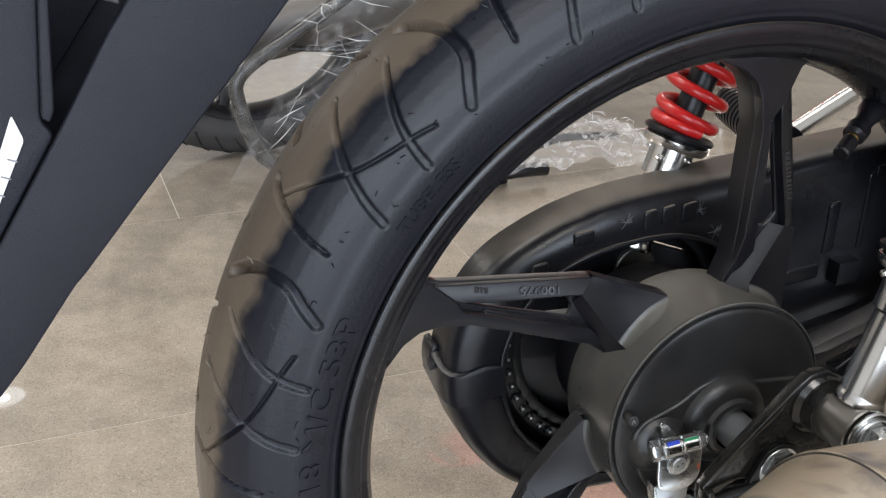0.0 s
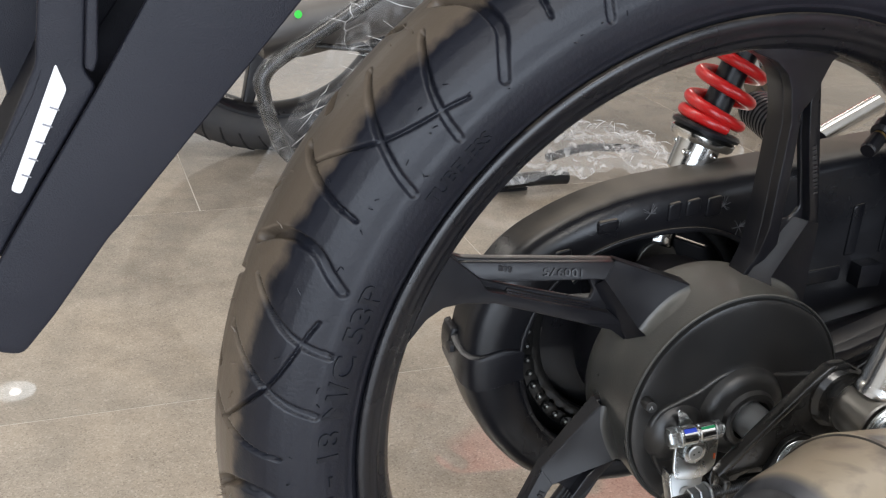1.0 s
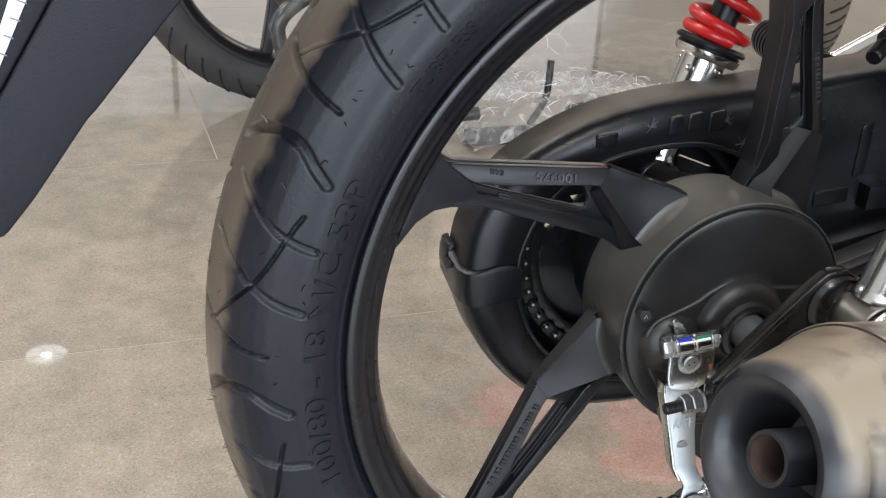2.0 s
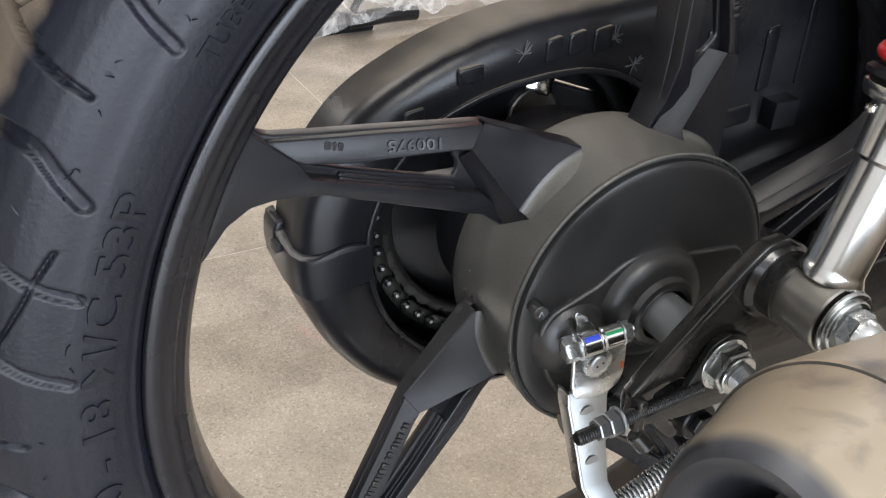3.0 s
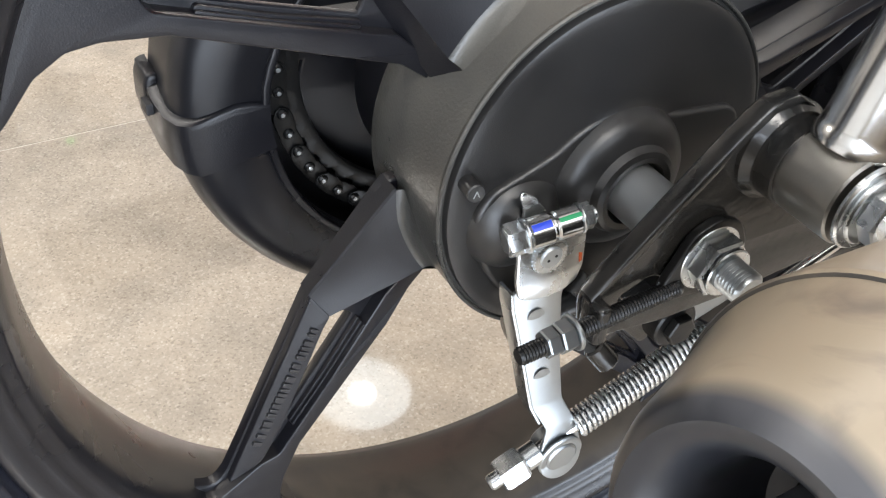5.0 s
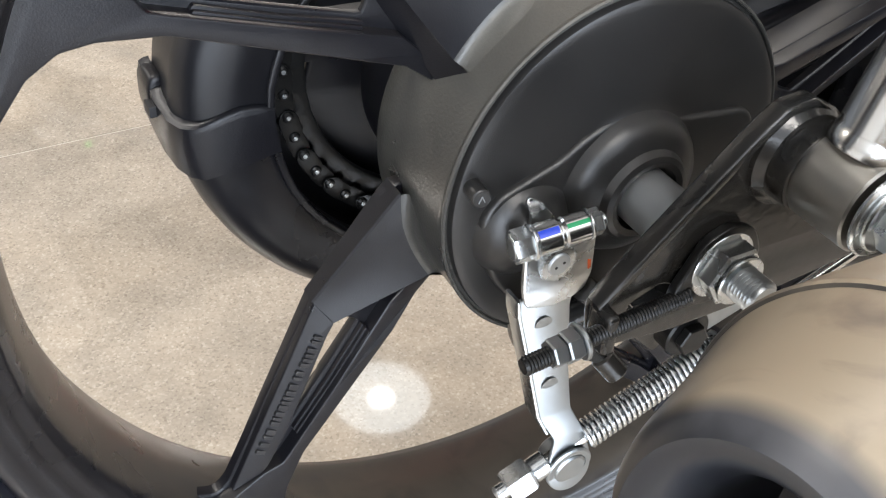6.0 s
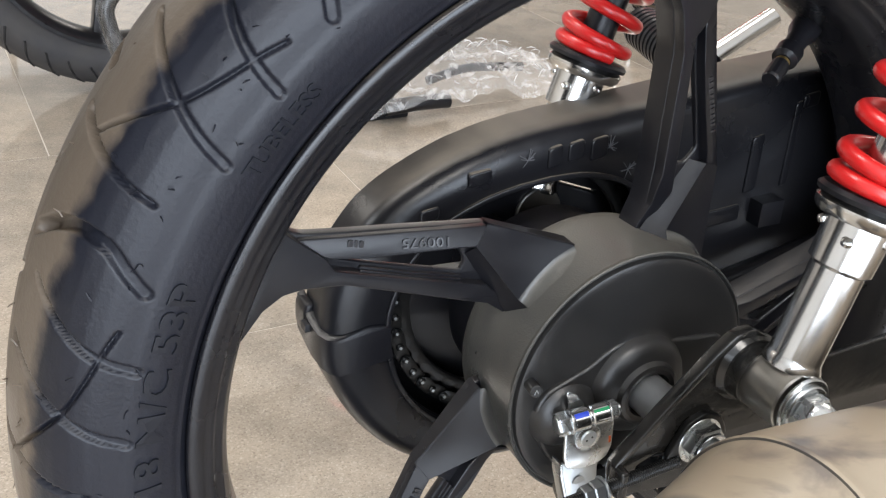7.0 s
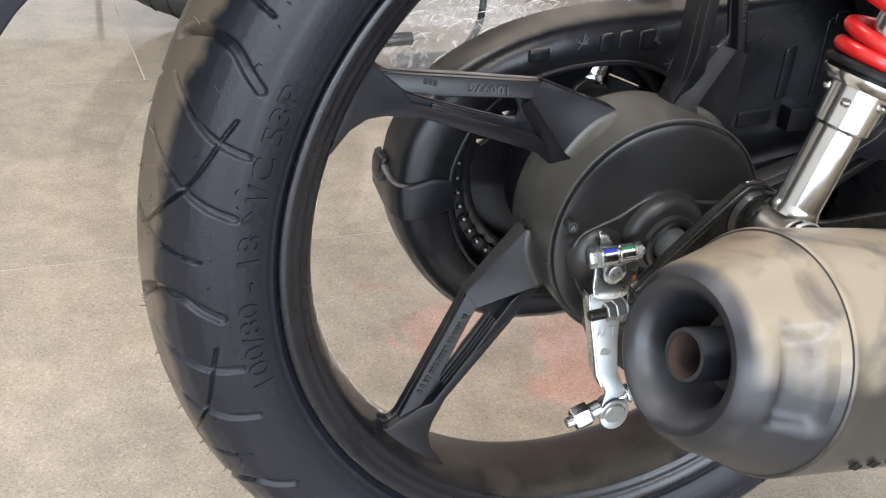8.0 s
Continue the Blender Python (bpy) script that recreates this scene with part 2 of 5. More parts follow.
_nt.links.new(_tc.outputs["Object"], _n3.inputs["Vector"])
_patch = _nt.nodes.new("ShaderNodeMapRange")
_patch.inputs[1].default_value, _patch.inputs[2].default_value = 0.48, 0.60
_nt.links.new(_n3.outputs["Fac"], _patch.inputs[0])
_mulf = _nt.nodes.new("ShaderNodeMath")
_mulf.operation = "MULTIPLY"
_nt.links.new(_fold.outputs[0], _mulf.inputs[0])
_nt.links.new(_patch.outputs[0], _mulf.inputs[1])
_sum = _nt.nodes.new("ShaderNodeMath")
_sum.operation = "ADD"
_nt.links.new(_mulf.outputs[0], _sum.inputs[0])
_nt.links.new(_r.outputs[0], _sum.inputs[1])
_nt.links.new(_sum.outputs[0], _mx.inputs[0])
_nt.links.new(_tr.outputs[0], _mx.inputs[1])
_nt.links.new(_b.outputs[0], _mx.inputs[2])
_nt.links.new(_mx.outputs[0], _nt.nodes["Material Output"].inputs[0])
BUNDLE_FILM = FILM.copy()
BUNDLE_FILM.name = "crumpled_packing_film"
for _node in BUNDLE_FILM.node_tree.nodes:
    if _node.type == "MAP_RANGE" and abs(_node.inputs[4].default_value - 0.17) < 0.01:
        _node.inputs[3].default_value, _node.inputs[4].default_value = 0.14, 0.60
    if _node.type == "MAP_RANGE" and abs(_node.inputs[3].default_value - 0.36) < 0.01:
        _node.inputs[3].default_value = 0.15
    if _node.type == "BSDF_PRINCIPLED":
        _node.inputs["Roughness"].default_value = 0.32
CREASE = material("white_film_crease", (0.8, 0.8, 0.8), 0.2)

FLOOR = bpy.data.materials.new("polished_speckled_tile")
FLOOR.use_nodes = True
_nt = FLOOR.node_tree
_b = _nt.nodes["Principled BSDF"]
_tc = _nt.nodes.new("ShaderNodeTexCoord")


def _noise(scale, detail=2.0, rough=0.5):
    n = _nt.nodes.new("ShaderNodeTexNoise")
    n.inputs["Scale"].default_value, n.inputs["Detail"].default_value, n.inputs["Roughness"].default_value = scale, detail, rough
    _nt.links.new(_tc.outputs["Object"], n.inputs["Vector"])
    return n


def _ramp(src, stops):
    r = _nt.nodes.new("ShaderNodeValToRGB")
    for k, (p, c) in enumerate(stops):
        e = r.color_ramp.elements[k] if k < 2 else r.color_ramp.elements.new(p)
        e.position, e.color = p, (*c, 1)
    _nt.links.new(src, r.inputs[0])
    return r


_cell = _nt.nodes.new("ShaderNodeTexVoronoi")
_cell.inputs["Scale"].default_value = 620
_nt.links.new(_tc.outputs["Object"], _cell.inputs["Vector"])
_sepc = _nt.nodes.new("ShaderNodeSeparateColor")
_nt.links.new(_cell.outputs["Color"], _sepc.inputs[0])
_speck = _ramp(_sepc.outputs[0], [(0.0, (0.285, 0.253, 0.215)), (0.12, (0.352, 0.316, 0.271)), (0.45, (0.388, 0.350, 0.303)), (0.85, (0.412, 0.374, 0.326)), (1.0, (0.50, 0.46, 0.408))])
_cloud = _ramp(_noise(2.6, 6, 0.62).outputs["Fac"], [(0.36, (0.82, 0.79, 0.75)), (0.52, (0.99, 0.955, 0.905)), (0.68, (1.10, 1.03, 0.94))])
_blot = _ramp(_noise(17, 5, 0.6).outputs["Fac"], [(0.38, (0.86, 0.86, 0.86)), (0.60, (1.06, 1.05, 1.04))])
_src = _speck.outputs[0]
for _other in (_cloud, _blot):
    _mul = _nt.nodes.new("ShaderNodeMix")
    _mul.data_type, _mul.blend_type = "RGBA", "MULTIPLY"
    _mul.inputs[0].default_value = 1.0
    _nt.links.new(_src, _mul.inputs[6])
    _nt.links.new(_other.outputs[0], _mul.inputs[7])
    _src = _mul.outputs[2]
_nt.links.new(_src, _b.inputs["Base Color"])
_b.inputs["Specular IOR Level"].default_value = 0.25
_b.inputs["Coat Weight"].default_value = 1.0
_b.inputs["Coat IOR"].default_value = 2.0
_rv = _nt.nodes.new("ShaderNodeMapRange")
_rv.inputs[3].default_value, _rv.inputs[4].default_value = 0.14, 0.30
_nt.links.new(_noise(9, 6).outputs["Fac"], _rv.inputs[0])
_nt.links.new(_rv.outputs[0], _b.inputs["Roughness"])
_cv = _nt.nodes.new("ShaderNodeMapRange")
_cv.inputs[1].default_value, _cv.inputs[2].default_value, _cv.inputs[3].default_value, _cv.inputs[4].default_value = 0.35, 0.7, 0.015, 0.06
_nt.links.new(_noise(5, 6).outputs["Fac"], _cv.inputs[0])
_nt.links.new(_cv.outputs[0], _b.inputs["Coat Roughness"])
GROUT = material("tile_joint", (0.50, 0.455, 0.395), 0.45)
WALL = material("cream_wall_paint", (0.70, 0.67, 0.63), 0.7, second=(0.64, 0.61, 0.57), scale=3)
CEILING = material("white_ceiling_paint", (0.78, 0.77, 0.75), 0.8, second=(0.72, 0.71, 0.69), scale=2)
GLOW = bpy.data.materials.new("lamp_glow")
GLOW.use_nodes = True
GLOW.node_tree.nodes["Principled BSDF"].inputs["Emission Color"].default_value = (1, 0.97, 0.93, 1)
GLOW.node_tree.nodes["Principled BSDF"].inputs["Emission Strength"].default_value = 16

GLOW_DIM = GLOW.copy()
GLOW_DIM.name = "lamp_diffuser"
GLOW_DIM.node_tree.nodes["Principled BSDF"].inputs["Emission Color"].default_value = (0.86, 0.95, 1, 1)
GLOW_DIM.node_tree.nodes["Principled BSDF"].inputs["Emission Strength"].default_value = 2.2


# ---- mesh helpers ----
def part(name, bm, mat, parent=None, label="", smooth=True, sharp=35):
    me = bpy.data.meshes.new(name)
    if isinstance(bm, bmesh.types.BMesh):
        bmesh.ops.recalc_face_normals(bm, faces=bm.faces)
        bm.to_mesh(me)
        bm.free()
    else:
        me.from_pydata(*bm)
    me.materials.append(mat)
    if smooth:
        me.polygons.foreach_set("use_smooth", [True] * len(me.polygons))
        me.set_sharp_from_angle(angle=radians(sharp))
    ob = new(name, me)
    if parent is not None:
        ob.parent = parent
    if label:
        ob["label"] = label
    return ob


def empty(name, x=0, y=0, z=0):
    ob = new(name)
    ob.location = (x, y, z)
    return ob


def join(*bms):
    out = bmesh.new()
    for b in bms:
        me = bpy.data.meshes.new("tmp")
        b.to_mesh(me)
        b.free()
        out.from_mesh(me)
        bpy.data.meshes.remove(me)
    return out


def lathe(prof, n=96, m=None, closed=False):
    """Turns (radius, y) points round the y axis."""
    bm = bmesh.new()
    rings = []
    for r, y in prof:
        if r < 1e-6:
            rings.append([bm.verts.new((0, y, 0))] * n)
        else:
            rings.append([bm.verts.new((r * math.cos(2 * math.pi * k / n), y, r * math.sin(2 * math.pi * k / n))) for k in range(n)])
    pairs = list(zip(rings, rings[1:])) + ([(rings[-1], rings[0])] if closed else [])
    for a, b in pairs:
        for k in range(n):
            q = [a[k], a[(k + 1) % n], b[(k + 1) % n], b[k]]
            u = list(dict.fromkeys(q))
            if len(u) > 2:
                bm.faces.new(u)
    if m is not None:
        bmesh.ops.transform(bm, matrix=m, verts=bm.verts)
    return bm


def along(p, q):
    """The pose whose y axis runs from p to q, at p."""
    p, q = Vector(p), Vector(q)
    return Matrix.Translation(p) @ (q - p).to_track_quat("Y", "Z").to_matrix().to_4x4()


def rod(p, q, r, n=24, bevel=0.0008, r2=None):
    length = (Vector(q) - Vector(p)).length
    r2 = r if r2 is None else r2
    b = min(bevel, r * 0.4, length * 0.3)
    return lathe([(0, 0), (r - b, 0), (r, b), (r2, length - b), (r2 - b, length), (0, length)], n, along(p, q))


def hexnut(p, q, r, hole=0.0):
    """A hexagon from p to q, with chamfered corners."""
    length = (Vector(q) - Vector(p)).length
    bm = bmesh.new()
    rings = []
    for y, s in ((0, 0.90), (length * 0.12, 1.0), (length * 0.88, 1.0), (length, 0.90)):
        rings.append([bm.verts.new((r * s * math.cos(math.pi * k / 3), y, r * s * math.sin(math.pi * k / 3))) for k in range(6)])
    for a, b in zip(rings, rings[1:]):
        for k in range(6):
            bm.faces.new([a[k], a[(k + 1) % 6], b[(k + 1) % 6], b[k]])
    bm.faces.new(rings[0])
    bm.faces.new(rings[-1])
    bmesh.ops.transform(bm, matrix=along(p, q), verts=bm.verts)
    return bm


def thread(p, q, r, pitch=0.00125):
    length = (Vector(q) - Vector(p)).length
    prof, y = [(0, 0), (r * 0.8, 0)], 0.0006
    while y < length - pitch:
        prof += [(r * 0.86, y), (r, y + pitch / 2)]
        y += pitch
    prof += [(r * 0.86, y), (r * 0.8, length), (0, length)]
    return lathe(prof, 20, along(p, q))


def sweep(points, r, n=12, closed=False, radii=None, cap=True):
    """A tube along points, with the frame carried from point to point."""
    pts = [Vector(p) for p in points]
    bm = bmesh.new()
    rings, count = [], len(pts)
    tan0 = (pts[1] - pts[0]).normalized()
    side = tan0.orthogonal().normalized()
    for i, p in enumerate(pts):
        a = pts[(i - 1) % count] if (i > 0 or closed) else p
        b = pts[(i + 1) % count] if (i < count - 1 or closed) else p
        tan = (b - a).normalized()
        side = (side - tan * side.dot(tan)).normalized()
        up = tan.cross(side)
        rr = radii[i] if radii else r
        rings.append([bm.verts.new(p + rr * (math.cos(2 * math.pi * k / n) * side + math.sin(2 * math.pi * k / n) * up)) for k in range(n)])
    for a, b in list(zip(rings, rings[1:])) + ([(rings[-1], rings[0])] if closed else []):
        for k in range(n):
            bm.faces.new([a[k], a[(k + 1) % n], b[(k + 1) % n], b[k]])
    if cap and not closed:
        bm.faces.new(rings[0])
        bm.faces.new(rings[-1])
    return bm


def curved(points, steps=8):
    """Points of a smooth curve through the given ones."""
    p = [Vector(q) for q in points]
    p = [2 * p[0] - p[1]] + p + [2 * p[-1] - p[-2]]
    out = []
    for i in range(1, len(p) - 2):
        for k in range(steps):
            t = k / steps
            a, b, c, d = p[i - 1:i + 3]
            out.append(0.5 * ((2 * b) + (c - a) * t + (2 * a - 5 * b + 4 * c - d) * t * t + (3 * b - a - 3 * c + d) * t ** 3))
    return out + [p[-2]]


def helix(p, q, radius, wire, turns, flat=0.75, n=10, per=28):
    """A coil spring from p to q, with closed end coils."""
    length = (Vector(q) - Vector(p)).length
    pts, steps = [], int(turns * per)
    for k in range(steps + 1):
        u = k / steps * turns
        if u < flat:
            y = wire + u * wire * 1.2
        elif u > turns - flat:
            y = length - wire - (turns - u) * wire * 1.2
        else:
            y0, y1 = wire + flat * wire * 1.2, length - wire - flat * wire * 1.2
            y = y0 + (y1 - y0) * (u - flat) / (turns - 2 * flat)
        pts.append(along(p, q) @ Vector((radius * math.cos(2 * math.pi * u), y, radius * math.sin(2 * math.pi * u))))
    return sweep(pts, wire, n)


def slab(outer, holes, y0, y1, bevel=0.001, steps=2):
    """A plate between y0 and y1 with the (x, z) outline and holes given, its edges rounded."""
    cu = bpy.data.curves.new("tmp", "CURVE")
    cu.dimensions, cu.fill_mode = "2D", "BOTH"
    for loop in (outer, *holes):
        sp = cu.splines.new("POLY")
        sp.points.add(len(loop) - 1)
        for k, (x, z) in enumerate(loop):
            sp.points[k].co = (x, z, 0, 1)
        sp.use_cyclic_u = True
    cu.offset = -bevel
    cu.bevel_depth, cu.bevel_resolution, cu.extrude = bevel, steps, max((y1 - y0) / 2 - bevel, 1e-5)
    ob = bpy.data.objects.new("tmp", cu)
    me = bpy.data.meshes.new_from_object(ob)
    bm = bmesh.new()
    bm.from_mesh(me)
    bpy.data.objects.remove(ob)
    bpy.data.curves.remove(cu)
    bpy.data.meshes.remove(me)
    bmesh.ops.remove_doubles(bm, verts=bm.verts, dist=1e-6)
    mid = (y0 + y1) / 2
    for v in bm.verts:
        v.co = Vector((v.co.x, mid - v.co.z, v.co.y))
    return bm


def rounded(points, radius=0.004, steps=4):
    """A 2D outline with its corners rounded."""
    out, n = [], len(points)
    for i in range(n):
        a, b, c = (Vector(points[(i + k) % n]) for k in (-1, 0, 1))
        u, w = (a - b), (c - b)
        r = min(radius, u.length * 0.45, w.length * 0.45)
        p, q = b + u.normalized() * r, b + w.normalized() * r
        for k in range(steps + 1):
            t = k / steps
            out.append(tuple((1 - t) ** 2 * p + 2 * t * (1 - t) * b + t * t * q))
    return out


def box(x0, x1, y0, y1, z0, z1, bevel=0.0):
    bm = bmesh.new()
    bmesh.ops.create_cube(bm, size=1.0)
    for v in bm.verts:
        v.co = Vector(((x0 + x1) / 2 + v.co.x * (x1 - x0), (y0 + y1) / 2 + v.co.y * (y1 - y0), (z0 + z1) / 2 + v.co.z * (z1 - z0)))
    if bevel:
        bmesh.ops.bevel(bm, geom=bm.edges[:], offset=bevel, segments=2, affect="EDGES", profile=0.7)
    return bm


def polar(r, degrees):
    return (r * math.cos(radians(degrees)), r * math.sin(radians(degrees)))


def letters(text, size=1.0, depth=0.05):
    """The mesh of a word in the built-in font: its vertices, faces and width."""
    cu = bpy.data.curves.new("tmp", "FONT")
    cu.body, cu.size, cu.extrude, cu.resolution_u, cu.offset = text, size, depth, 3, 0.012
    ob = bpy.data.objects.new("tmp", cu)
    me = bpy.data.meshes.new_from_object(ob)
    verts = [tuple(v.co) for v in me.vertices]
    faces = [tuple(p.vertices) for p in me.polygons]
    bpy.data.objects.remove(ob)
    bpy.data.curves.remove(cu)
    bpy.data.meshes.remove(me)
    return verts, faces


# ---- structure ----
ROOM = (-6.0, 7.0, -4.2, 10.5)
WINDOW = (-4.5, 2.0, 0.25, 2.6)
NORTH = (-4.5, 5.5, 0.3, 2.9)


def build_room():
    x0, x1, y0, y1 = ROOM
    tagged(part("floor", box(x0, x1, y0, y1, -0.1, -0.0005), FLOOR, smooth=False), "polished beige speckled granite floor with thin joints", "floor", kind="structure")
    tagged(part("ceiling", box(x0, x1, y0, y1, CEIL, CEIL + 0.1), CEILING, smooth=False), "plain white painted ceiling with lamps", "ceiling", kind="structure")
    walls = {"wall_west": (x0 - 0.15, x0, y0, y1), "wall_east": (x1, x1 + 0.15, y0, y1), }
    for name, (a, b, c, d) in walls.items():
        tagged(part(name, box(a, b, c, d, 0, CEIL), WALL, smooth=False), "plain cream painted showroom wall", "wall", kind="structure")
    # the glazed shop front behind the camera
    wx0, wx1, wz0, wz1 = WINDOW
    front = join(box(x0, wx0, y0 - 0.15, y0, 0, CEIL), box(wx1, x1, y0 - 0.15, y0, 0, CEIL), box(wx0, wx1, y0 - 0.15, y0, 0, wz0), box(wx0, wx1, y0 - 0.15, y0, wz1, CEIL))
    tagged(part("wall_south", front, WALL, smooth=False), "cream wall with a wide shop window", "wall", kind="structure")
    win = tagged(empty("window_1", (wx0 + wx1) / 2, y0, 0), "wide shop window in a dark metal frame", "window", kind="structure")
    cx = (wx0 + wx1) / 2
    for k in range(4):
        x = wx0 + (wx1 - wx0) * k / 3 - cx
        part("mullion", box(x - 0.03, x + 0.03, -0.11, -0.04, wz0, wz1), FRAME, win, smooth=False)
    data = bpy.data.lights.new("window_light", "AREA")
    data.shape, data.size, data.size_y, data.energy, data.color = "RECTANGLE", wx1 - wx0, wz1 - wz0, 430, (0.78, 0.87, 1.0)
    lamp = new("window_light", data)
    lamp.matrix_world = look((cx, y0 - 0.12, (wz0 + wz1) / 2), (cx, 0, (wz0 + wz1) / 2))
    # the bright glazed front at the far end, which the polished floor mirrors
    nx0, nx1, nz0, nz1 = NORTH
    far = join(box(x0, nx0, y1, y1 + 0.15, 0, CEIL), box(nx1, x1, y1, y1 + 0.15, 0, CEIL), box(nx0, nx1, y1, y1 + 0.15, 0, nz0), box(nx0, nx1, y1, y1 + 0.15, nz1, CEIL))
    tagged(part("wall_north", far, WALL, smooth=False), "cream wall with a wide bright shop window", "wall", kind="structure")
    win = tagged(empty("window_2", (nx0 + nx1) / 2, y1, 0), "wide bright shop window in a dark metal frame", "window", kind="structure")
    cx = (nx0 + nx1) / 2
    for k in range(5):
        x = nx0 + (nx1 - nx0) * k / 4 - cx
        part("mullion", box(x - 0.03, x + 0.03, 0.04, 0.10, nz0, nz1), FRAME, win, smooth=False)
    data = bpy.data.lights.new("far_window_light", "AREA")
    data.shape, data.size, data.size_y, data.energy, data.color = "RECTANGLE", nx1 - nx0, nz1 - nz0, 30, (1.0, 0.97, 0.93)
    lamp = new("far_window_light", data)
    lamp.matrix_world = look((cx, y1 + 0.12, (nz0 + nz1) / 2), (cx, 0, (nz0 + nz1) / 2))


build_room()


def build_lamps():
    for x, y, sx, sy, watts, colour in LAMPS:
        lamp = tagged(empty("ceiling_panel_light", x, y, CEIL), "white framed rectangular ceiling light panel", "ceiling light", "ceiling panels")
        fr = part("frame", join(box(-sx / 2 - 0.03, sx / 2 + 0.03, -sy / 2 - 0.03, -sy / 2, -0.02, 0), box(-sx / 2 - 0.03, sx / 2 + 0.03, sy / 2, sy / 2 + 0.03, -0.02, 0),
                                box(-sx / 2 - 0.03, -sx / 2, -sy / 2, sy / 2, -0.02, 0), box(sx / 2, sx / 2 + 0.03, -sy / 2, sy / 2, -0.02, 0)), CEILING, lamp, smooth=False)
        area_lamp("panel_lamp", x, y, sx, sy, watts, colour)
    for x, y, r in ((1.28, 2.62, 0.225), (-0.80, 5.84, 0.13)):
        lamp = tagged(empty("downlight", x, y, CEIL), "round recessed ceiling downlight, lit", "downlight", "downlights")
        part("trim_ring", lathe([(r, 0), (r + 0.025, 0), (r + 0.022, -0.008), (r, -0.012)], 40, pose(0, 0, 0, 90), closed=True), CEILING, lamp)
        part("diffuser", lathe([(r * 0.25, 0.003), (r, 0.002)], 40, pose(0, 0, 0, -90)), GLOW_DIM, lamp)
        part("lamp_core", lathe([(0, 0.005), (r * 0.25, 0.004)], 32, pose(0, 0, 0, -90)), GLOW, lamp)


build_lamps()

# ---- the motorcycle whose rear wheel is in view ----
bike = tagged(empty("motorcycle", 0, 0, 0), "black motorcycle on its centre stand, rear wheel off the floor", "motorcycle")

# outline of the tyre: (radius, y) from bead to crown, and the length along it
TYRE = [(0.2425, -0.036), (0.2462, -0.0405), (0.251, -0.0443), (0.257, -0.0470), (0.263, -0.0485), (0.2685, -0.0491), (0.2722, -0.0490), (0.2738, -0.0482), (0.281, -0.0473), (0.2880, -0.0453), (0.2940, -0.0420),
        (0.2995, -0.0372), (0.3040, -0.0314), (0.3078, -0.0243), (0.3107, -0.0164), (0.3127, -0.0082), (0.3134, 0.0)]


def tyre_outline(step):
    """The whole outline from bead to bead in even steps: radius, y, length along it and the outward direction."""
    half = np.array(TYRE)
    full = np.vstack([half, half[-2::-1] * (1, -1)])
    run = np.r_[0, np.cumsum(np.hypot(*np.diff(full, axis=0).T))]
    s = np.linspace(0, run[-1], int(run[-1] / step))
    r, y = np.interp(s, run, full[:, 0]), np.interp(s, run, full[:, 1])
    for _ in range(2):
        r[1:-1] = (r[:-2] + 2 * r[1:-1] + r[2:]) / 4
        y[1:-1] = (y[:-2] + 2 * y[1:-1] + y[2:]) / 4
    nr, ny = np.gradient(y), -np.gradient(r)
    size = np.hypot(nr, ny)
    return r, y, s, nr / size, ny / size


# one unit of the tread: (degrees, mm from the bead) along each groove, half width in mm and depth in mm at its start and end
UNIT = 360 / 13
GROOVES = [
    ([(-7.4, 39), (-8.6, 48), (-10.1, 60), (-10.2, 75), (-9.6, 86), (-8.6, 95), (-7.6, 103)], 2.9, 3.2, 2.2, 8.5),
    ([(0.0, 33.5), (-0.5, 47), (-1.6, 62), (-3.7, 81), (-4.8, 90)], 2.5, 1.1, 1.9, 6.5),
    ([(7.5, 33.5), (6.6, 48), (4.8, 68), (2.4, 89), (1.0, 99)], 2.5, 1.2, 1.9, 7.0),
    ([(13.0, 50), (12.5, 67), (11.3, 88), (9.9, 103)], 1.2, 2.3, 3.4, 7.5),
    ([(-3.5, 44.3), (4.6, 60), (10.8, 89)], 0.9, 1.0, 3.2, 5.0),
]


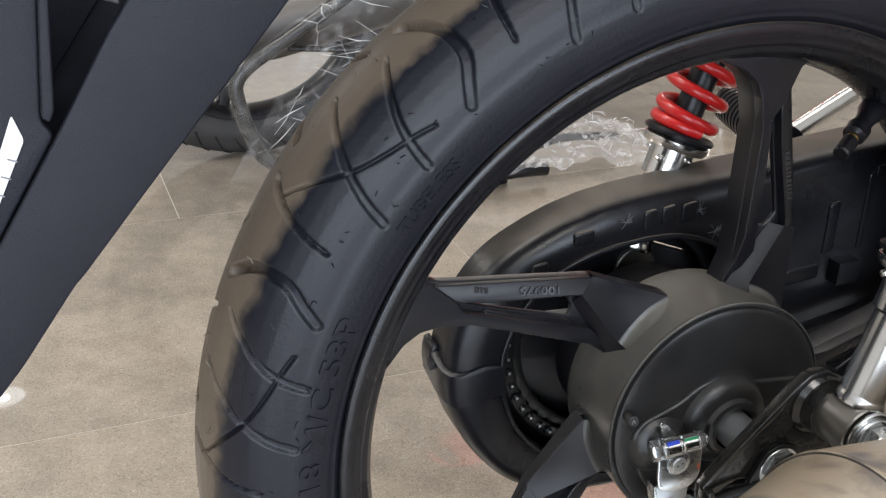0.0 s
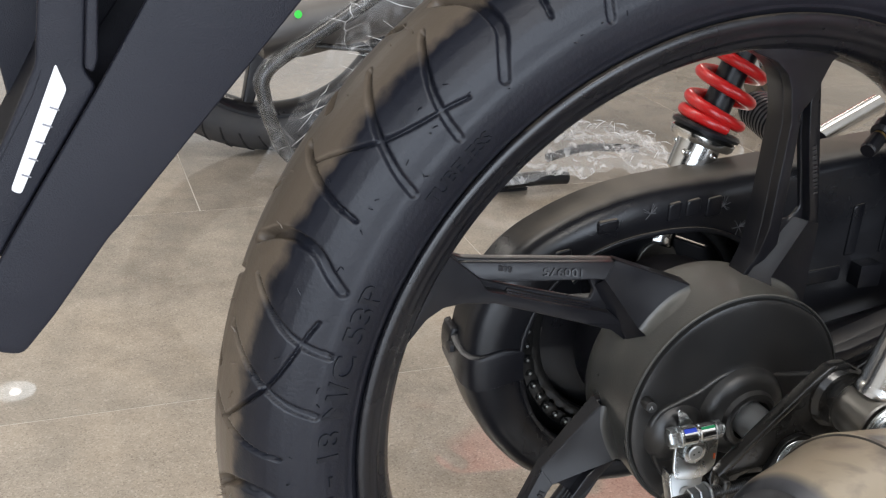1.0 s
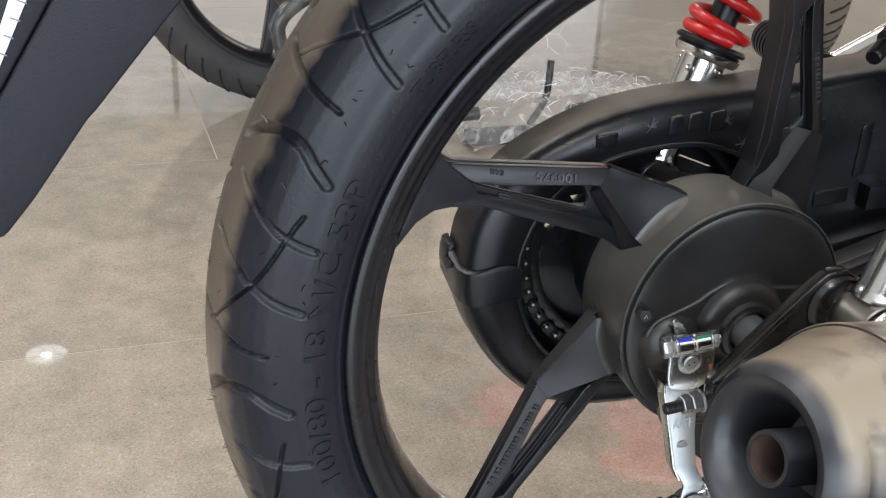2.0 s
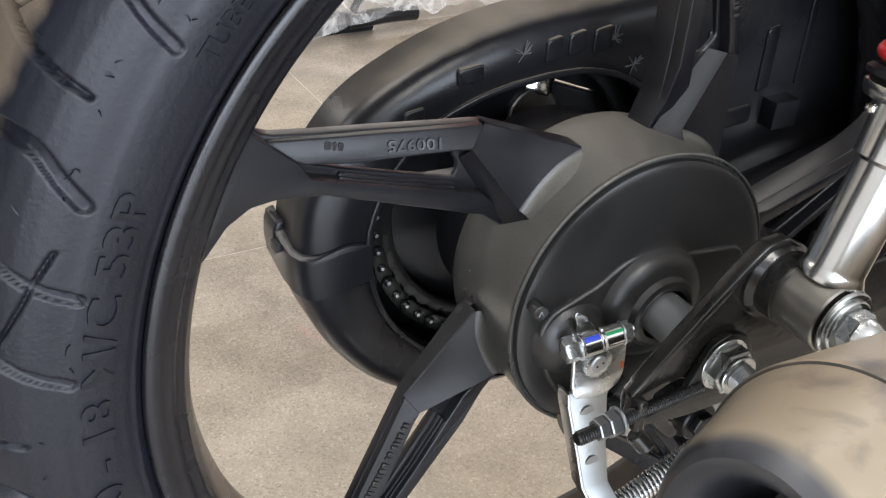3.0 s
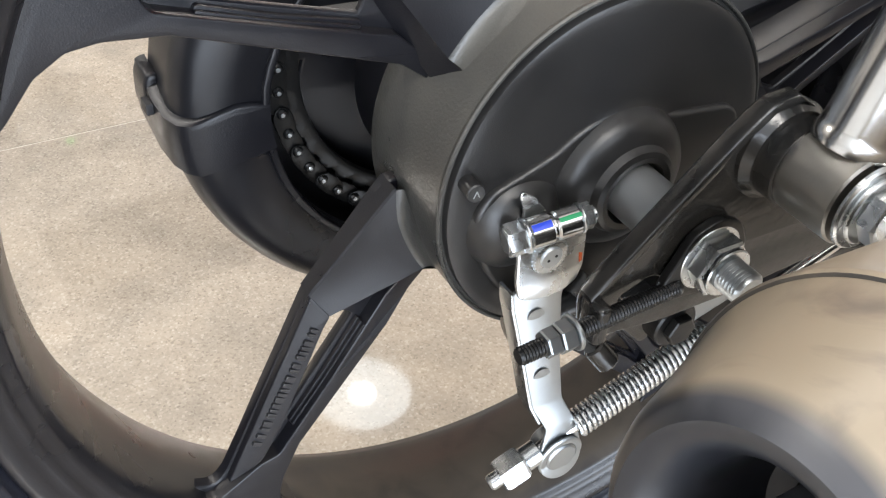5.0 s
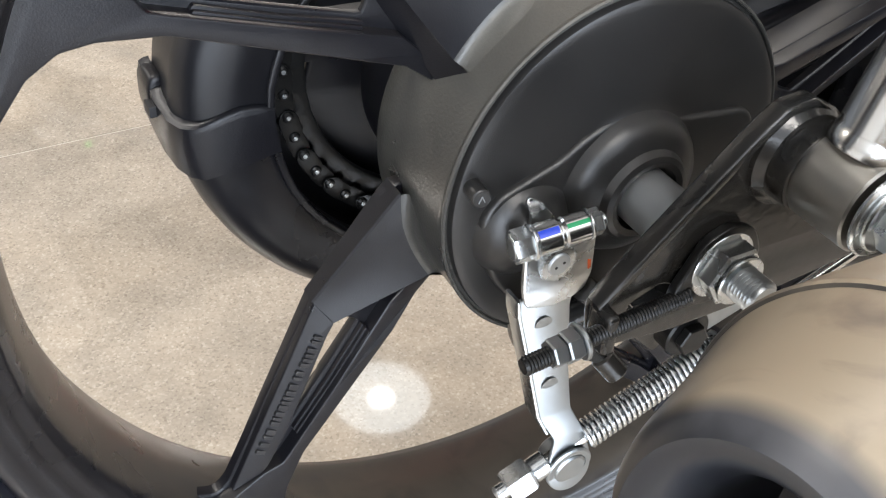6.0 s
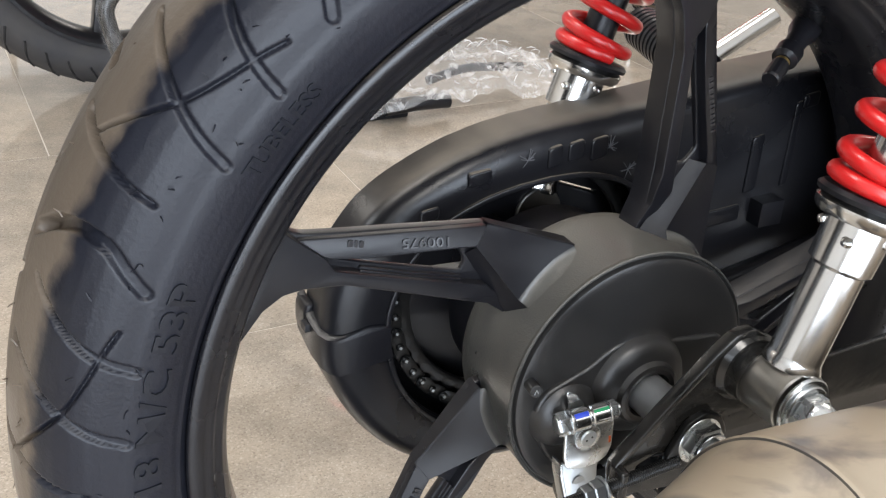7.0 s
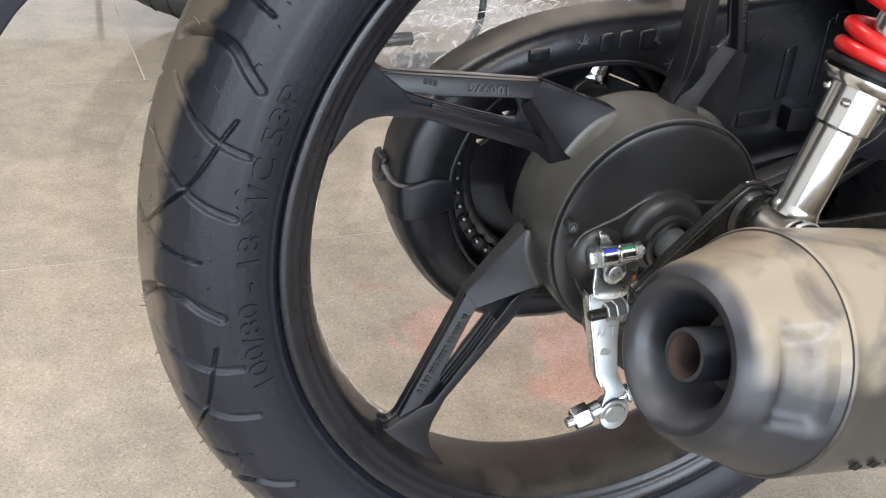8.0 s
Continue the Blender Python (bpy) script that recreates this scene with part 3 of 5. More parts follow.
def build_tyre(parent):
    fine = tyre_outline(0.0009)
    keep = np.r_[0:int(len(fine[0]) * 0.56), int(len(fine[0]) * 0.56):len(fine[0]) - 1:3, len(fine[0]) - 1]
    r, y, s, nr, ny = (q[keep] for q in fine)
    total = s[-1]
    theta = np.r_[np.arange(0, 70, 0.5), np.arange(70, 225, 0.16), np.arange(225, 360, 0.5)]
    n = len(theta)
    T, S = np.meshgrid(theta, s * 1000, indexing="ij")
    near = S <= total * 500 + 4
    depth = np.zeros_like(T)
    for side in (0, 1):
        V = S if side == 0 else total * 1000 - S
        anchor = 164.5 if side == 0 else 164.5 + UNIT / 2
        L = (T - anchor + UNIT * 0.5) % UNIT - UNIT * 0.5
        for pts, w0, w1, d0, d1 in GROOVES:
            line = [tuple(q)[:2] for q in curved([(a, b, 0) for a, b in pts], 5)]
            run = np.linspace(0, 1, len(line))
            best = np.full(T.shape, 1e9)
            deep = d0 + (d1 - d0) * np.clip((V - pts[0][1]) / (pts[-1][1] - pts[0][1]), 0, 1) ** 1.3
            for shift in (-UNIT, 0, UNIT):
                for k in range(len(line) - 1):
                    (a0, b0), (a1, b1) = line[k], line[k + 1]
                    ax, ay = (a0 + shift) * 5.15, b0
                    dx, dy = (a1 - a0) * 5.15, b1 - b0
                    px, py = L * 5.15 - ax, V - ay
                    u = np.clip((px * dx + py * dy) / (dx * dx + dy * dy), 0, 1)
                    w = w0 + (w1 - w0) * (run[k] + (run[k + 1] - run[k]) * u)
                    gap = np.hypot(px - u * dx, py - u * dy) - w
                    best = np.minimum(best, gap)
            cut = np.clip(0.35 - best / 0.9, 0, 1)
            cut = cut * cut * (3 - 2 * cut)
            cut *= np.clip((108 - V) / 6, 0, 1)
            depth = np.maximum(depth, cut * deep / 1000)
    # a fine rib by the bead
    depth -= 0.0007 * np.exp(-((S - 6.5) / 1.1) ** 2)
    R = r[None, :] - depth * nr[None, :]
    Y = y[None, :] - depth * ny[None, :]
    a = np.radians(T)
    co = np.stack([R * np.cos(a), Y, R * np.sin(a)], -1).reshape(-1, 3)
    m = len(s)
    i, j = np.meshgrid(np.arange(n), np.arange(m - 1), indexing="ij")
    i2 = (i + 1) % n
    faces = np.stack([i * m + j, i2 * m + j, i2 * m + j + 1, i * m + j + 1], -1).reshape(-1, 4)
    me = bpy.data.meshes.new("tyre")
    me.from_pydata(co.tolist(), [], faces.tolist())
    me.polygons.foreach_set("use_smooth", [True] * len(me.polygons))
    me.materials.append(RUBBER)
    ob = new("tyre", me)
    ob.parent = parent
    ob["label"] = "new black tubeless tyre with dusty brown crown"
    return ob


def on_tyre(deg, mm, lift=0.0):
    """A point of the tyre at an angle and a length from the bead, lifted off it."""
    r, y, s, nr, ny = OUTLINE
    x = mm / 1000
    rr, yy, a, b = (np.interp(x, s, q) for q in (r, y, nr, ny))
    rr, yy = rr + lift * a, yy + lift * b
    return (rr * math.cos(radians(deg)), yy, rr * math.sin(radians(deg)))


OUTLINE = tyre_outline(0.0017)


def ring_text(text, start, end, low, high, lift, parent, name):
    """Raised letters on the sidewall, read clockwise, their tops outward."""
    verts, faces = letters(text, 1.0, 0.05)
    xs, ys = [v[0] for v in verts], [v[1] for v in verts]
    x0, x1, y0, y1 = min(xs), max(xs), min(ys), max(ys)
    co = [on_tyre(start + (end - start) * (x - x0) / (x1 - x0), low + (high - low) * (yy - y0) / (y1 - y0), lift if z > 0 else -0.001) for x, yy, z in verts]
    return part(name, (co, [], faces), TYRE_LETTER, parent, smooth=False)


def build_whiskers(parent):
    rnd = random.Random(4)
    bms = []
    for k in range(190):
        deg, mm = rnd.uniform(60, 260), rnd.choice([34, 46, 58, 72, 86, 94, 100, 106])
        if mm > 108:
            continue
        p = Vector(on_tyre(deg, mm, -0.0003))
        tip = Vector(on_tyre(deg + rnd.uniform(-0.6, 0.6), mm + rnd.uniform(-3, 3), rnd.uniform(0.0008, 0.0042)))
        bms.append(sweep([p, (p + tip) / 2 + Vector((rnd.uniform(-1, 1), rnd.uniform(-1, 1), 0)) * 0.0006, tip], 0.0004, 4, radii=[0.00045, 0.0003, 0.0002]))
    tagged(part("whisker_fringe", join(*bms), RUBBER, parent), kind="stuff")


# outlines of a spoke in (radius, degrees) for the one that points up and back
SPOKE_WEB = [(0.2185, 147.0), (0.213, 149.8), (0.2055, 149.6), (0.185, 146.8), (0.165, 143.1), (0.145, 138.3), (0.1225, 130.3), (0.079, 110.2), (0.070, 112), (0.069, 128), (0.070, 146), (0.0765, 149.0), (0.0900, 148.5), (0.1100, 150.2), (0.1380, 152.4), (0.1757, 154.3), (0.195, 156.4), (0.2040, 157.9), (0.211, 160.5), (0.2165, 164.5), (0.2225, 167.5), (0.2225, 156), (0.2225, 147)]
SPOKE_ARM = [(0.2075, 150.3), (0.2050, 149.9), (0.185, 147.1), (0.165, 143.4), (0.145, 138.6), (0.1230, 130.7), (0.1212, 136.3), (0.1270, 138.0), (0.145, 143.4), (0.170, 148.6), (0.1885, 150.9), (0.1930, 151.0)]
SPOKE_LOWER = [(0.2230, 147.6), (0.2158, 149.8), (0.1913, 151.1), (0.1839, 152.4), (0.1432, 149.3), (0.1002, 142.9), (0.0850, 144.0), (0.0765, 146.5), (0.0740, 150.0), (0.0800, 149.4), (0.0908, 148.4), (0.1100, 149.9), (0.1380, 152.2), (0.1757, 154.1), (0.195, 156.2), (0.2040, 157.7), (0.211, 160.3), (0.2165, 164.3), (0.2230, 167.2)]
SPOKE_SLOT = [(0.1850, 151.2), (0.1690, 150.2), (0.1460, 148.0), (0.1150, 143.4), (0.1175, 140.6), (0.1265, 139.0), (0.145, 143.9), (0.170, 149.0)]


SPIN, SPOKE_Y = 0.0, -0.006
LEADING = [(0.070, 106), (0.079, 110.2), (0.1225, 130.5), (0.145, 138.5), (0.165, 143.3), (0.185, 147.0), (0.2055, 149.8), (0.2225, 148.5)]


def spoke_across(x, z, turn):
    """Metres behind the leading edge of a spoke."""
    r = math.hypot(x, z)
    a = (math.degrees(math.atan2(z, x)) - turn - 60) % 360 + 60
    return radians(a - float(np.interp(r, *zip(*LEADING)))) * r


TRAILING = [(0.0765, 149.0), (0.0900, 148.5), (0.1100, 150.2), (0.1380, 152.4), (0.1757, 154.3), (0.195, 156.4), (0.2040, 157.9), (0.211, 160.5), (0.2165, 164.5), (0.2225, 167.5)]


def spoke_fraction(x, z, turn):
    """How far across a spoke, 0 at its leading and 1 at its trailing edge."""
    r = math.hypot(x, z)
    wide = radians(float(np.interp(r, *zip(*TRAILING))) - float(np.interp(r, *zip(*LEADING)))) * r
    return spoke_across(x, z, turn) / wide


def grid(rows):
    """A sheet of faces over rows of points."""
    bm = bmesh.new()
    vs = [[bm.verts.new(p) for p in row] for row in rows]
    for a, b in zip(vs, vs[1:]):
        for k in range(len(a) - 1):
            bm.faces.new([a[k], a[k + 1], b[k + 1], b[k]])
    return bm


def build_spoke(k, parent):
    """A cast spoke: a web, an upper arm with a tilted face, a lower arm with stepped ribs and a foot that runs into the hub."""
    turn = -72 * k + SPIN
    to = lambda loop: [polar(r, a + turn) for r, a in loop]
    web = slab(rounded(to(SPOKE_WEB), 0.004, 3), [rounded(to(SPOKE_SLOT), 0.002, 2)], -0.0060, 0.0050, 0.0016)
    for v in web.verts:
        f = spoke_fraction(v.co.x, v.co.z, turn)
        v.co.y = -0.0005 + float(np.interp(f, (0.0, 0.26, 0.34, 0.72, 0.86), (0.0, 0.0015, -0.0030, -0.0030, 0.0095))) if v.co.y > -0.001 else v.co.y
    arm = slab(rounded(to(SPOKE_ARM), 0.0010, 2), [], -0.0125, -0.0010, 0.0007)
    for v in arm.verts:
        d = spoke_across(v.co.x, v.co.z, turn)
        v.co.y = v.co.y + 0.0034 - 0.30 * d if v.co.y < -0.006 else -0.0008
    lower = slab(rounded(to(SPOKE_LOWER), 0.0014, 2), [], -0.0132, 0.0010, 0.0009)
    for v in lower.verts:
        if v.co.y > -0.006:
            v.co.y += float(np.interp(spoke_fraction(v.co.x, v.co.z, turn), (0.72, 0.86), (-0.0040, 0.0090)))
        else:
            v.co.y += 0.0065 * max(0.0, min(1.0, (0.106 - math.hypot(v.co.x, v.co.z)) / 0.028))
    ribs = []
    for j, y in ((1, -0.0117), (2, -0.0100), (3, -0.0083)):
        ribs.append(slab(rounded(to([(0.1700, 151.9 - 0.36 * j), (0.1432, 149.9 - 0.44 * j), (0.1140, 145.9 - 0.60 * j), (0.1160, 147.5), (0.1432, 150.4), (0.1700, 152.2)]), 0.0006, 1), [], y, -0.0020, 0.0004))
    # foot: a shallow facet from the end of the arm to the hub, with a hollow curve up to the hub's wall
    p2, p3 = (0.1232, 130.6, -0.0090), (0.1214, 136.3, -0.0126)
    a0, f1 = (0.0790, 111.0, -0.0125), (0.0805, 141.2, -0.0165)
    corner = lambda q: Vector((*polar(q[0], q[1] + turn), q[2]))
    P2, P3, A0, F1 = corner(p2), corner(p3), corner(a0), corner(f1)
    rim_arc = [Vector((*polar(0.0790 + 0.0015 * min(1.0, j / 4), 111.0 + 30.2 * j / 12 + turn), -0.0125 - 0.0040 * j / 12)) for j in range(13)]
    sheet = []
    for i in range(11):
        u = i / 10
        row = []
        for j in range(13):
            q = P2.lerp(P3, j / 12).lerp(rim_arc[j], u)
            row.append((q.x, q.z + 0.0012 * math.sin(math.pi * j / 12) * math.sin(math.pi * u), q.y))
        sheet.append(row)
    hollow = []
    for i in range(7):
        t = math.pi / 2 * i / 6
        row = []
        for j in range(13):
            start = 0.0790 + 0.0015 * min(1.0, j / 4)
            x, z = polar(start - (start - 0.0760) * math.sin(t), 111.0 + 30.2 * j / 12 + turn)
            row.append((x, rim_arc[j].z - (0.0015 + 0.0110 * min(1.0, j / 5) * (1 - 0.55 * (j / 12) ** 3)) * (1 - math.cos(t)), z))
        hollow.append(row)
    # flank of the foot, falling away to the slot and the lower arm
    top_out, low_out, low_in = corner((0.1195, 139.6, -0.0055)), corner((0.0752, 149.0, -0.0080)), corner((0.0757, 141.6, -0.0215))
    flank = []
    for i in range(9):
        u = i / 8
        ridge = P3.lerp(F1, u / 0.87) if u < 0.87 else F1.lerp(low_in, (u - 0.87) / 0.13)
        out = top_out.lerp(low_out, u)
        flank.append([(q.x, q.z + c, q.y) for q, c in ((ridge, 0.0), (ridge.lerp(out, 0.06), 0.0002), (ridge.lerp(out, 0.5), 0.0), (out, 0.0))])
    lead = []
    for i in range(9):
        q = P2.lerp(A0, i / 8)
        o = (Vector((q.x, q.y)) - Vector((P3.x, P3.y)).lerp(Vector((F1.x, F1.y)), i / 8)).normalized() * 0.0008
        lead.append([(q.x, q.z, q.y), (q.x + o.x, q.z + 0.0008, q.y + o.y), (q.x + o.x, -0.0008, q.y + o.y)])
    ob = part("spoke", join(web, arm, lower, *ribs, grid(sheet), grid(flank), grid(lead)), WHEEL, parent, sharp=24)
    ob.location.y = SPOKE_Y
    # hub paint here paints in the lit, olive-grey look of the curve
    fillet = part("spoke_fillet", grid(hollow), HUB, parent)
    fillet.location.y = SPOKE_Y
    return ob


def spoke_text(k, parent, text, start, end, height, name="cast_lettering"):
    """Raised letters along a spoke's tilted face, from the hub outwards and upside down; bars where there is no text."""
    turn = -72 * k + SPIN
    p, q = Vector(polar(start[0], start[1] + turn)), Vector(polar(end[0], end[1] + turn))
    u, length = (q - p).normalized(), (q - p).length
    w = Vector((-u.y, u.x))
    face = lambda c: -0.0125 + 0.0034 - 0.30 * spoke_across(c.x, c.y, turn)
    if not text:
        bars, rnd, t = [], random.Random(k), 0.0
        while t < length - 0.002:
            b = rnd.choice((0.0016, 0.0022, 0.0028))
            c = [p + u * t, p + u * (t + b), p + u * (t + b) + w * height, p + u * t + w * height]
            y = face(c[0] + (c[2] - c[0]) / 2)
            bars.append(slab(rounded([tuple(v) for v in c], 0.0004, 1), [], y - 0.0006, y + 0.0010, 0.0002))
            t += b + rnd.choice((0.0008, 0.0008, 0.0022))
        ob = tagged(part(name, join(*bars), LETTER, parent, smooth=False), kind="stuff")
        ob.location.y = SPOKE_Y
        return ob
    verts, faces = letters(text, 1.0, 0.05)
    xs, ys = [v[0] for v in verts], [v[1] for v in verts]
    x0, x1, y0, y1 = min(xs), max(xs), min(ys), max(ys)
    co = []
    for x, yy, z in verts:
        c = p + u * ((x - x0) / (x1 - x0) * length) + w * (height * (yy - y0) / (y1 - y0))
        co.append((c.x, face(c) + SPOKE_Y + (-0.0009 if z > 0 else 0.0008), c.y))
    return part(name, (co, [], faces), LETTER, parent, smooth=False)


RIM = [(0.2425, -0.0362), (0.2432, -0.0385), (0.2418, -0.0400), (0.2392, -0.0403), (0.2370, -0.0396), (0.2352, -0.0387), (0.2340, -0.0377), (0.2321, -0.0373), (0.2304, -0.0367), (0.2295, -0.0352), (0.2280, -0.0340), (0.2260, -0.0333),
       (0.2246, -0.0325), (0.2238, -0.0308), (0.2224, -0.0292), (0.2208, -0.0262), (0.2196, -0.0220), (0.2180, -0.0150), (0.2165, -0.0060), (0.2160, 0.0)]


def build_wheel():
    rim = part("wheel_rim", lathe(RIM + [(r, -y) for r, y in RIM[-2::-1]] + [(0.236, 0.032), (0.232, 0.0), (0.236, -0.032)], 240, closed=True), RIM_PAINT, bike, "matt black cast alloy rim with five spokes", sharp=62)
    rim.location = (0, 0, AXLE)
    build_tyre(rim)
    for k in range(5):
        build_spoke(k, rim)
    hub = [(0.0690, -0.0440), (0.0764, -0.0440), (0.0764, -0.0340), (0.0752, -0.0100), (0.0745, 0.0040), (0.0740, 0.0120), (0.0725, 0.0150), (0.0640, 0.0160), (0.0640, -0.0440)]
    part("drum_lip", lathe([(0.0752, -0.0438), (0.0752, -0.0452), (0.0757, -0.0458), (0.0763, -0.0457), (0.0768, -0.0450), (0.0768, -0.0440), (0.0763, -0.0432)], 128, closed=True), HUB, rim, "thin drum lip with a bright worn edge")
    part("hub", lathe(hub, 128, closed=True), HUB, rim, "cast black hub drum with a worn olive bloom and painted top sheen")
    part("sprocket_carrier", lathe([(0.0200, -0.0300), (0.0630, -0.0300), (0.0700, 0.0155), (0.0655, 0.0185), (0.0625, 0.0220), (0.0615, 0.0400), (0.0600, 0.0560), (0.0520, 0.0600), (0.0200, 0.0600)], 96, closed=True), WHEEL, rim, "matt black sprocket side of the hub")
    ring_text("100/80 - 18 M/C 53P", 195.8, 155.3, 17.5, 30.0, 0.0011, rim, "size_lettering")
    ring_text("TUBELESS", 144.2, 134.3, 18.5, 26.5, 0.0008, rim, "tubeless_lettering")
    build_whiskers(rim)
    # valve, through the rim between two spokes
    base, tip = Vector((0.1256, 0.0, 0.1750)), Vector((0.0985, -0.0140, 0.1618))
    d = (tip - base).normalized()
    valve = part("valve_stem", join(lathe([(0, 0), (0.0085, 0), (0.0085, 0.006), (0.0062, 0.013), (0.0058, 0.022), (0.0075, 0.024), (0.0072, 0.032), (0.0045, 0.034), (0, 0.034)], 24, along(base, tip))), PLASTIC, rim, "black rubber valve stem")
    part("valve_ring", rod(base + d * 0.034, base + d * 0.038, 0.0042), BRASS, rim, "brass valve thread")
    bm = lathe([(0, 0), (0.0050, 0), (0.0052, 0.001), (0.0052, 0.013), (0.0045, 0.0145), (0, 0.0145)], 16, along(base + d * 0.0375, tip + d * 0.1))
    part("valve_cap", bm, PLASTIC, rim, "black knurled valve cap", smooth=False)
    return rim


rim = build_wheel()
spoke_text(0, rim, "100975", (0.1381, 138.2), (0.1596, 143.4), 0.0046)
spoke_text(0, rim, "", (0.1770, 146.6), (0.1857, 147.6), 0.0034, "cast_mark")
spoke_text(1, rim, "", (0.1390, 138.2), (0.1660, 145.4), 0.0034)
spoke_text(4, rim, "", (0.1303, 136.2), (0.1880, 148.2), 0.0052)


def build_brake():
    """The drum's back plate with its boss, pin, cam lever, clamp and brake rod."""
    plate = part("brake_plate", lathe([(0.0738, -0.024), (0.0738, -0.0318), (0.0734, -0.0328), (0.0722, -0.0333), (0.0700, -0.0336), (0.066, -0.0338), (0.034, -0.0348), (0.0305, -0.0366), (0.0290, -0.0400), (0.0270, -0.0428), (0.0230, -0.0446), (0.0195, -0.0462), (0.0180, -0.0490), (0.0160, -0.0500), (0.0136, -0.0496), (0.0132, -0.0480), (0.0132, -0.044), (0, -0.044)], 128), PANEL, bike, "satin black brake back plate")
    plate.location = (0, -0.0143, AXLE)
    raised = [(-0.0580, 0.0085), (-0.0450, 0.0135), (-0.0315, 0.0185), (-0.0235, 0.0245), (-0.0140, 0.0290), (-0.0030, 0.0300), (0.0100, 0.0280), (0.0234, 0.0225), (0.0530, 0.0192), (0.0590, 0.0150), (0.0620, 0.0060)] + [polar(0.0635, a) for a in range(-10, -171, -12)] + [(-0.0640, 0.0)]
    part("raised_web", slab(rounded(raised, 0.004, 3), [], -0.0372, -0.030, 0.0024, 4), PANEL, plate)
    part("spacer", rod((0, -0.040, 0), (0, -0.0835, 0), 0.0115, 40), SPACER, plate, "grey steel axle spacer")
    pin = part("stop_pin", rod((-0.0668, -0.031, 0.0150), (-0.0680, -0.0418, 0.0156), 0.0036, 28, 0.0004), PANEL, plate)
    for dx in (-0.0012, 0.0012):
        part("arrow_stroke", sweep([(-0.0681, -0.0420, 0.0168), (-0.0681 + dx, -0.0420, 0.0142)], 0.00022, 5), SPACER, pin)
    # hole drawn as a dark disc, its shade in the colour
    part("drain_hole", rod((0.0571, -0.0330, -0.0044), (0.0571, -0.0342, -0.0044), 0.0021, 20, 0.0002), RECESS_DARK, plate)
    part("cam_boss", lathe([(0.0215, -0.033), (0.0195, -0.0372), (0.0165, -0.0402), (0.0140, -0.0420), (0.0105, -0.0440), (0.0085, -0.0480), (0.0070, -0.0540), (0, -0.0540)], 40, pose(-0.0440, 0, -0.0090)), PANEL, plate)
    # lever of two folded plates, hanging from the cam
    face = [(-0.0565, 0.2915), (-0.0340, 0.2870), (-0.0352, 0.2846), (-0.0365, 0.2604), (-0.0356, 0.2390), (-0.0316, 0.2290), (-0.0290, 0.2200)] + [(-0.0388 + 0.0105 * math.cos(radians(a)), 0.2140 + 0.0105 * math.sin(radians(a))) for a in range(15, -196, -15)] + [(-0.0452, 0.2290), (-0.0500, 0.2390), (-0.0530, 0.2604), (-0.0568, 0.2846)]
    lever = part("brake_lever", bend(slab(rounded(face, 0.0015, 2), [], -0.0008, 0.0012, 0.0006)), ZINC_DULL, bike, "bright zinc plated brake cam lever")
    wall = [(-0.0576, 0.2905), (-0.0578, 0.2846), (-0.0540, 0.2604), (-0.0510, 0.2390), (-0.0482, 0.2320), (-0.0470, 0.2320), (-0.0496, 0.2395), (-0.0526, 0.2604), (-0.0562, 0.2846), (-0.0562, 0.2905)]
    part("side_wall", bend(slab(wall, [], -0.0004, 0.0086, 0.0005)), ZINC, lever)
    # upper clamp plate, proud of the arm, with a rounded lower edge
    clamp = [(-0.0560, 0.3115), (-0.0255, 0.3110), (-0.0268, 0.2960), (-0.0300, 0.2905), (-0.0360, 0.2878), (-0.0440, 0.2872), (-0.0520, 0.2882), (-0.0562, 0.2900), (-0.0568, 0.2960)]
    part("clamp_plate", bend(slab(rounded(clamp, 0.0018, 3), [], -0.0030, -0.0006, 0.0008)), ZINC, lever)
    p, q = Vector((-0.0608, -0.0662, 0.3142)), Vector((-0.0258, -0.0712, 0.3194))
    d = (q - p).normalized()
    part("clamp_bolt", join(hexnut(p, p + d * 0.0072, 0.0064), rod(p - d * 0.0004, p + d * 0.0004, 0.0046), rod(p + d * 0.0070, p + d * 0.0084, 0.0068, 32)), ZINC, lever, "zinc hexagon bolt")
    part("clamp_barrel", join(rod(p + d * 0.0084, p + d * 0.0180, 0.0060, 32), rod(p + d * 0.0192, p + d * 0.0290, 0.0056, 32), rod(p + d * 0.0178, p + d * 0.0195, 0.0046, 24)), CHROME, lever)
    part("blue_mark", slice_mark(p + d * 0.0092, p + d * 0.0170, 0.00610, 13), BLUE, lever, "blue paint mark")
    part("green_mark", slice_mark(p + d * 0.0200, p + d * 0.0286, 0.00570, 9), GREEN, lever, "green paint mark")
    part("clamp_nut", join(rod(p + d * 0.0290, p + d * 0.0300, 0.0058, 28), hexnut(p + d * 0.0300, p + d * 0.0340, 0.0052), rod(p + d * 0.0340, p + d * 0.0358, 0.0030)), ZINC, lever)
    c = Vector((-0.0429, -0.0682, 0.3047))
    star = [(c.x + (0.0069 + (0.0009 if k % 2 else 0)) * math.cos(2 * math.pi * k / 56), c.z + (0.0069 + (0.0009 if k % 2 else 0)) * math.sin(2 * math.pi * k / 56)) for k in range(56)]
    part("serrated_cam_end", slab(star, [], c.y - 0.0032, c.y + 0.003, 0.0003, 1), ZINC, lever, "serrated steel cam spindle")
    part("cam_spindle_end", rod(c + Vector((0, -0.0030, 0)), c + Vector((0, -0.0040, 0)), 0.0046, 28, 0.0004), SPACER, lever)
    for off in (-0.0016, 0.0016):
        part("centre_dot", rod(c + Vector((off, -0.0038, off * 0.4)), c + Vector((off, -0.0042, off * 0.4)), 0.0006, 10, 0), RECESS_DARK, lever)
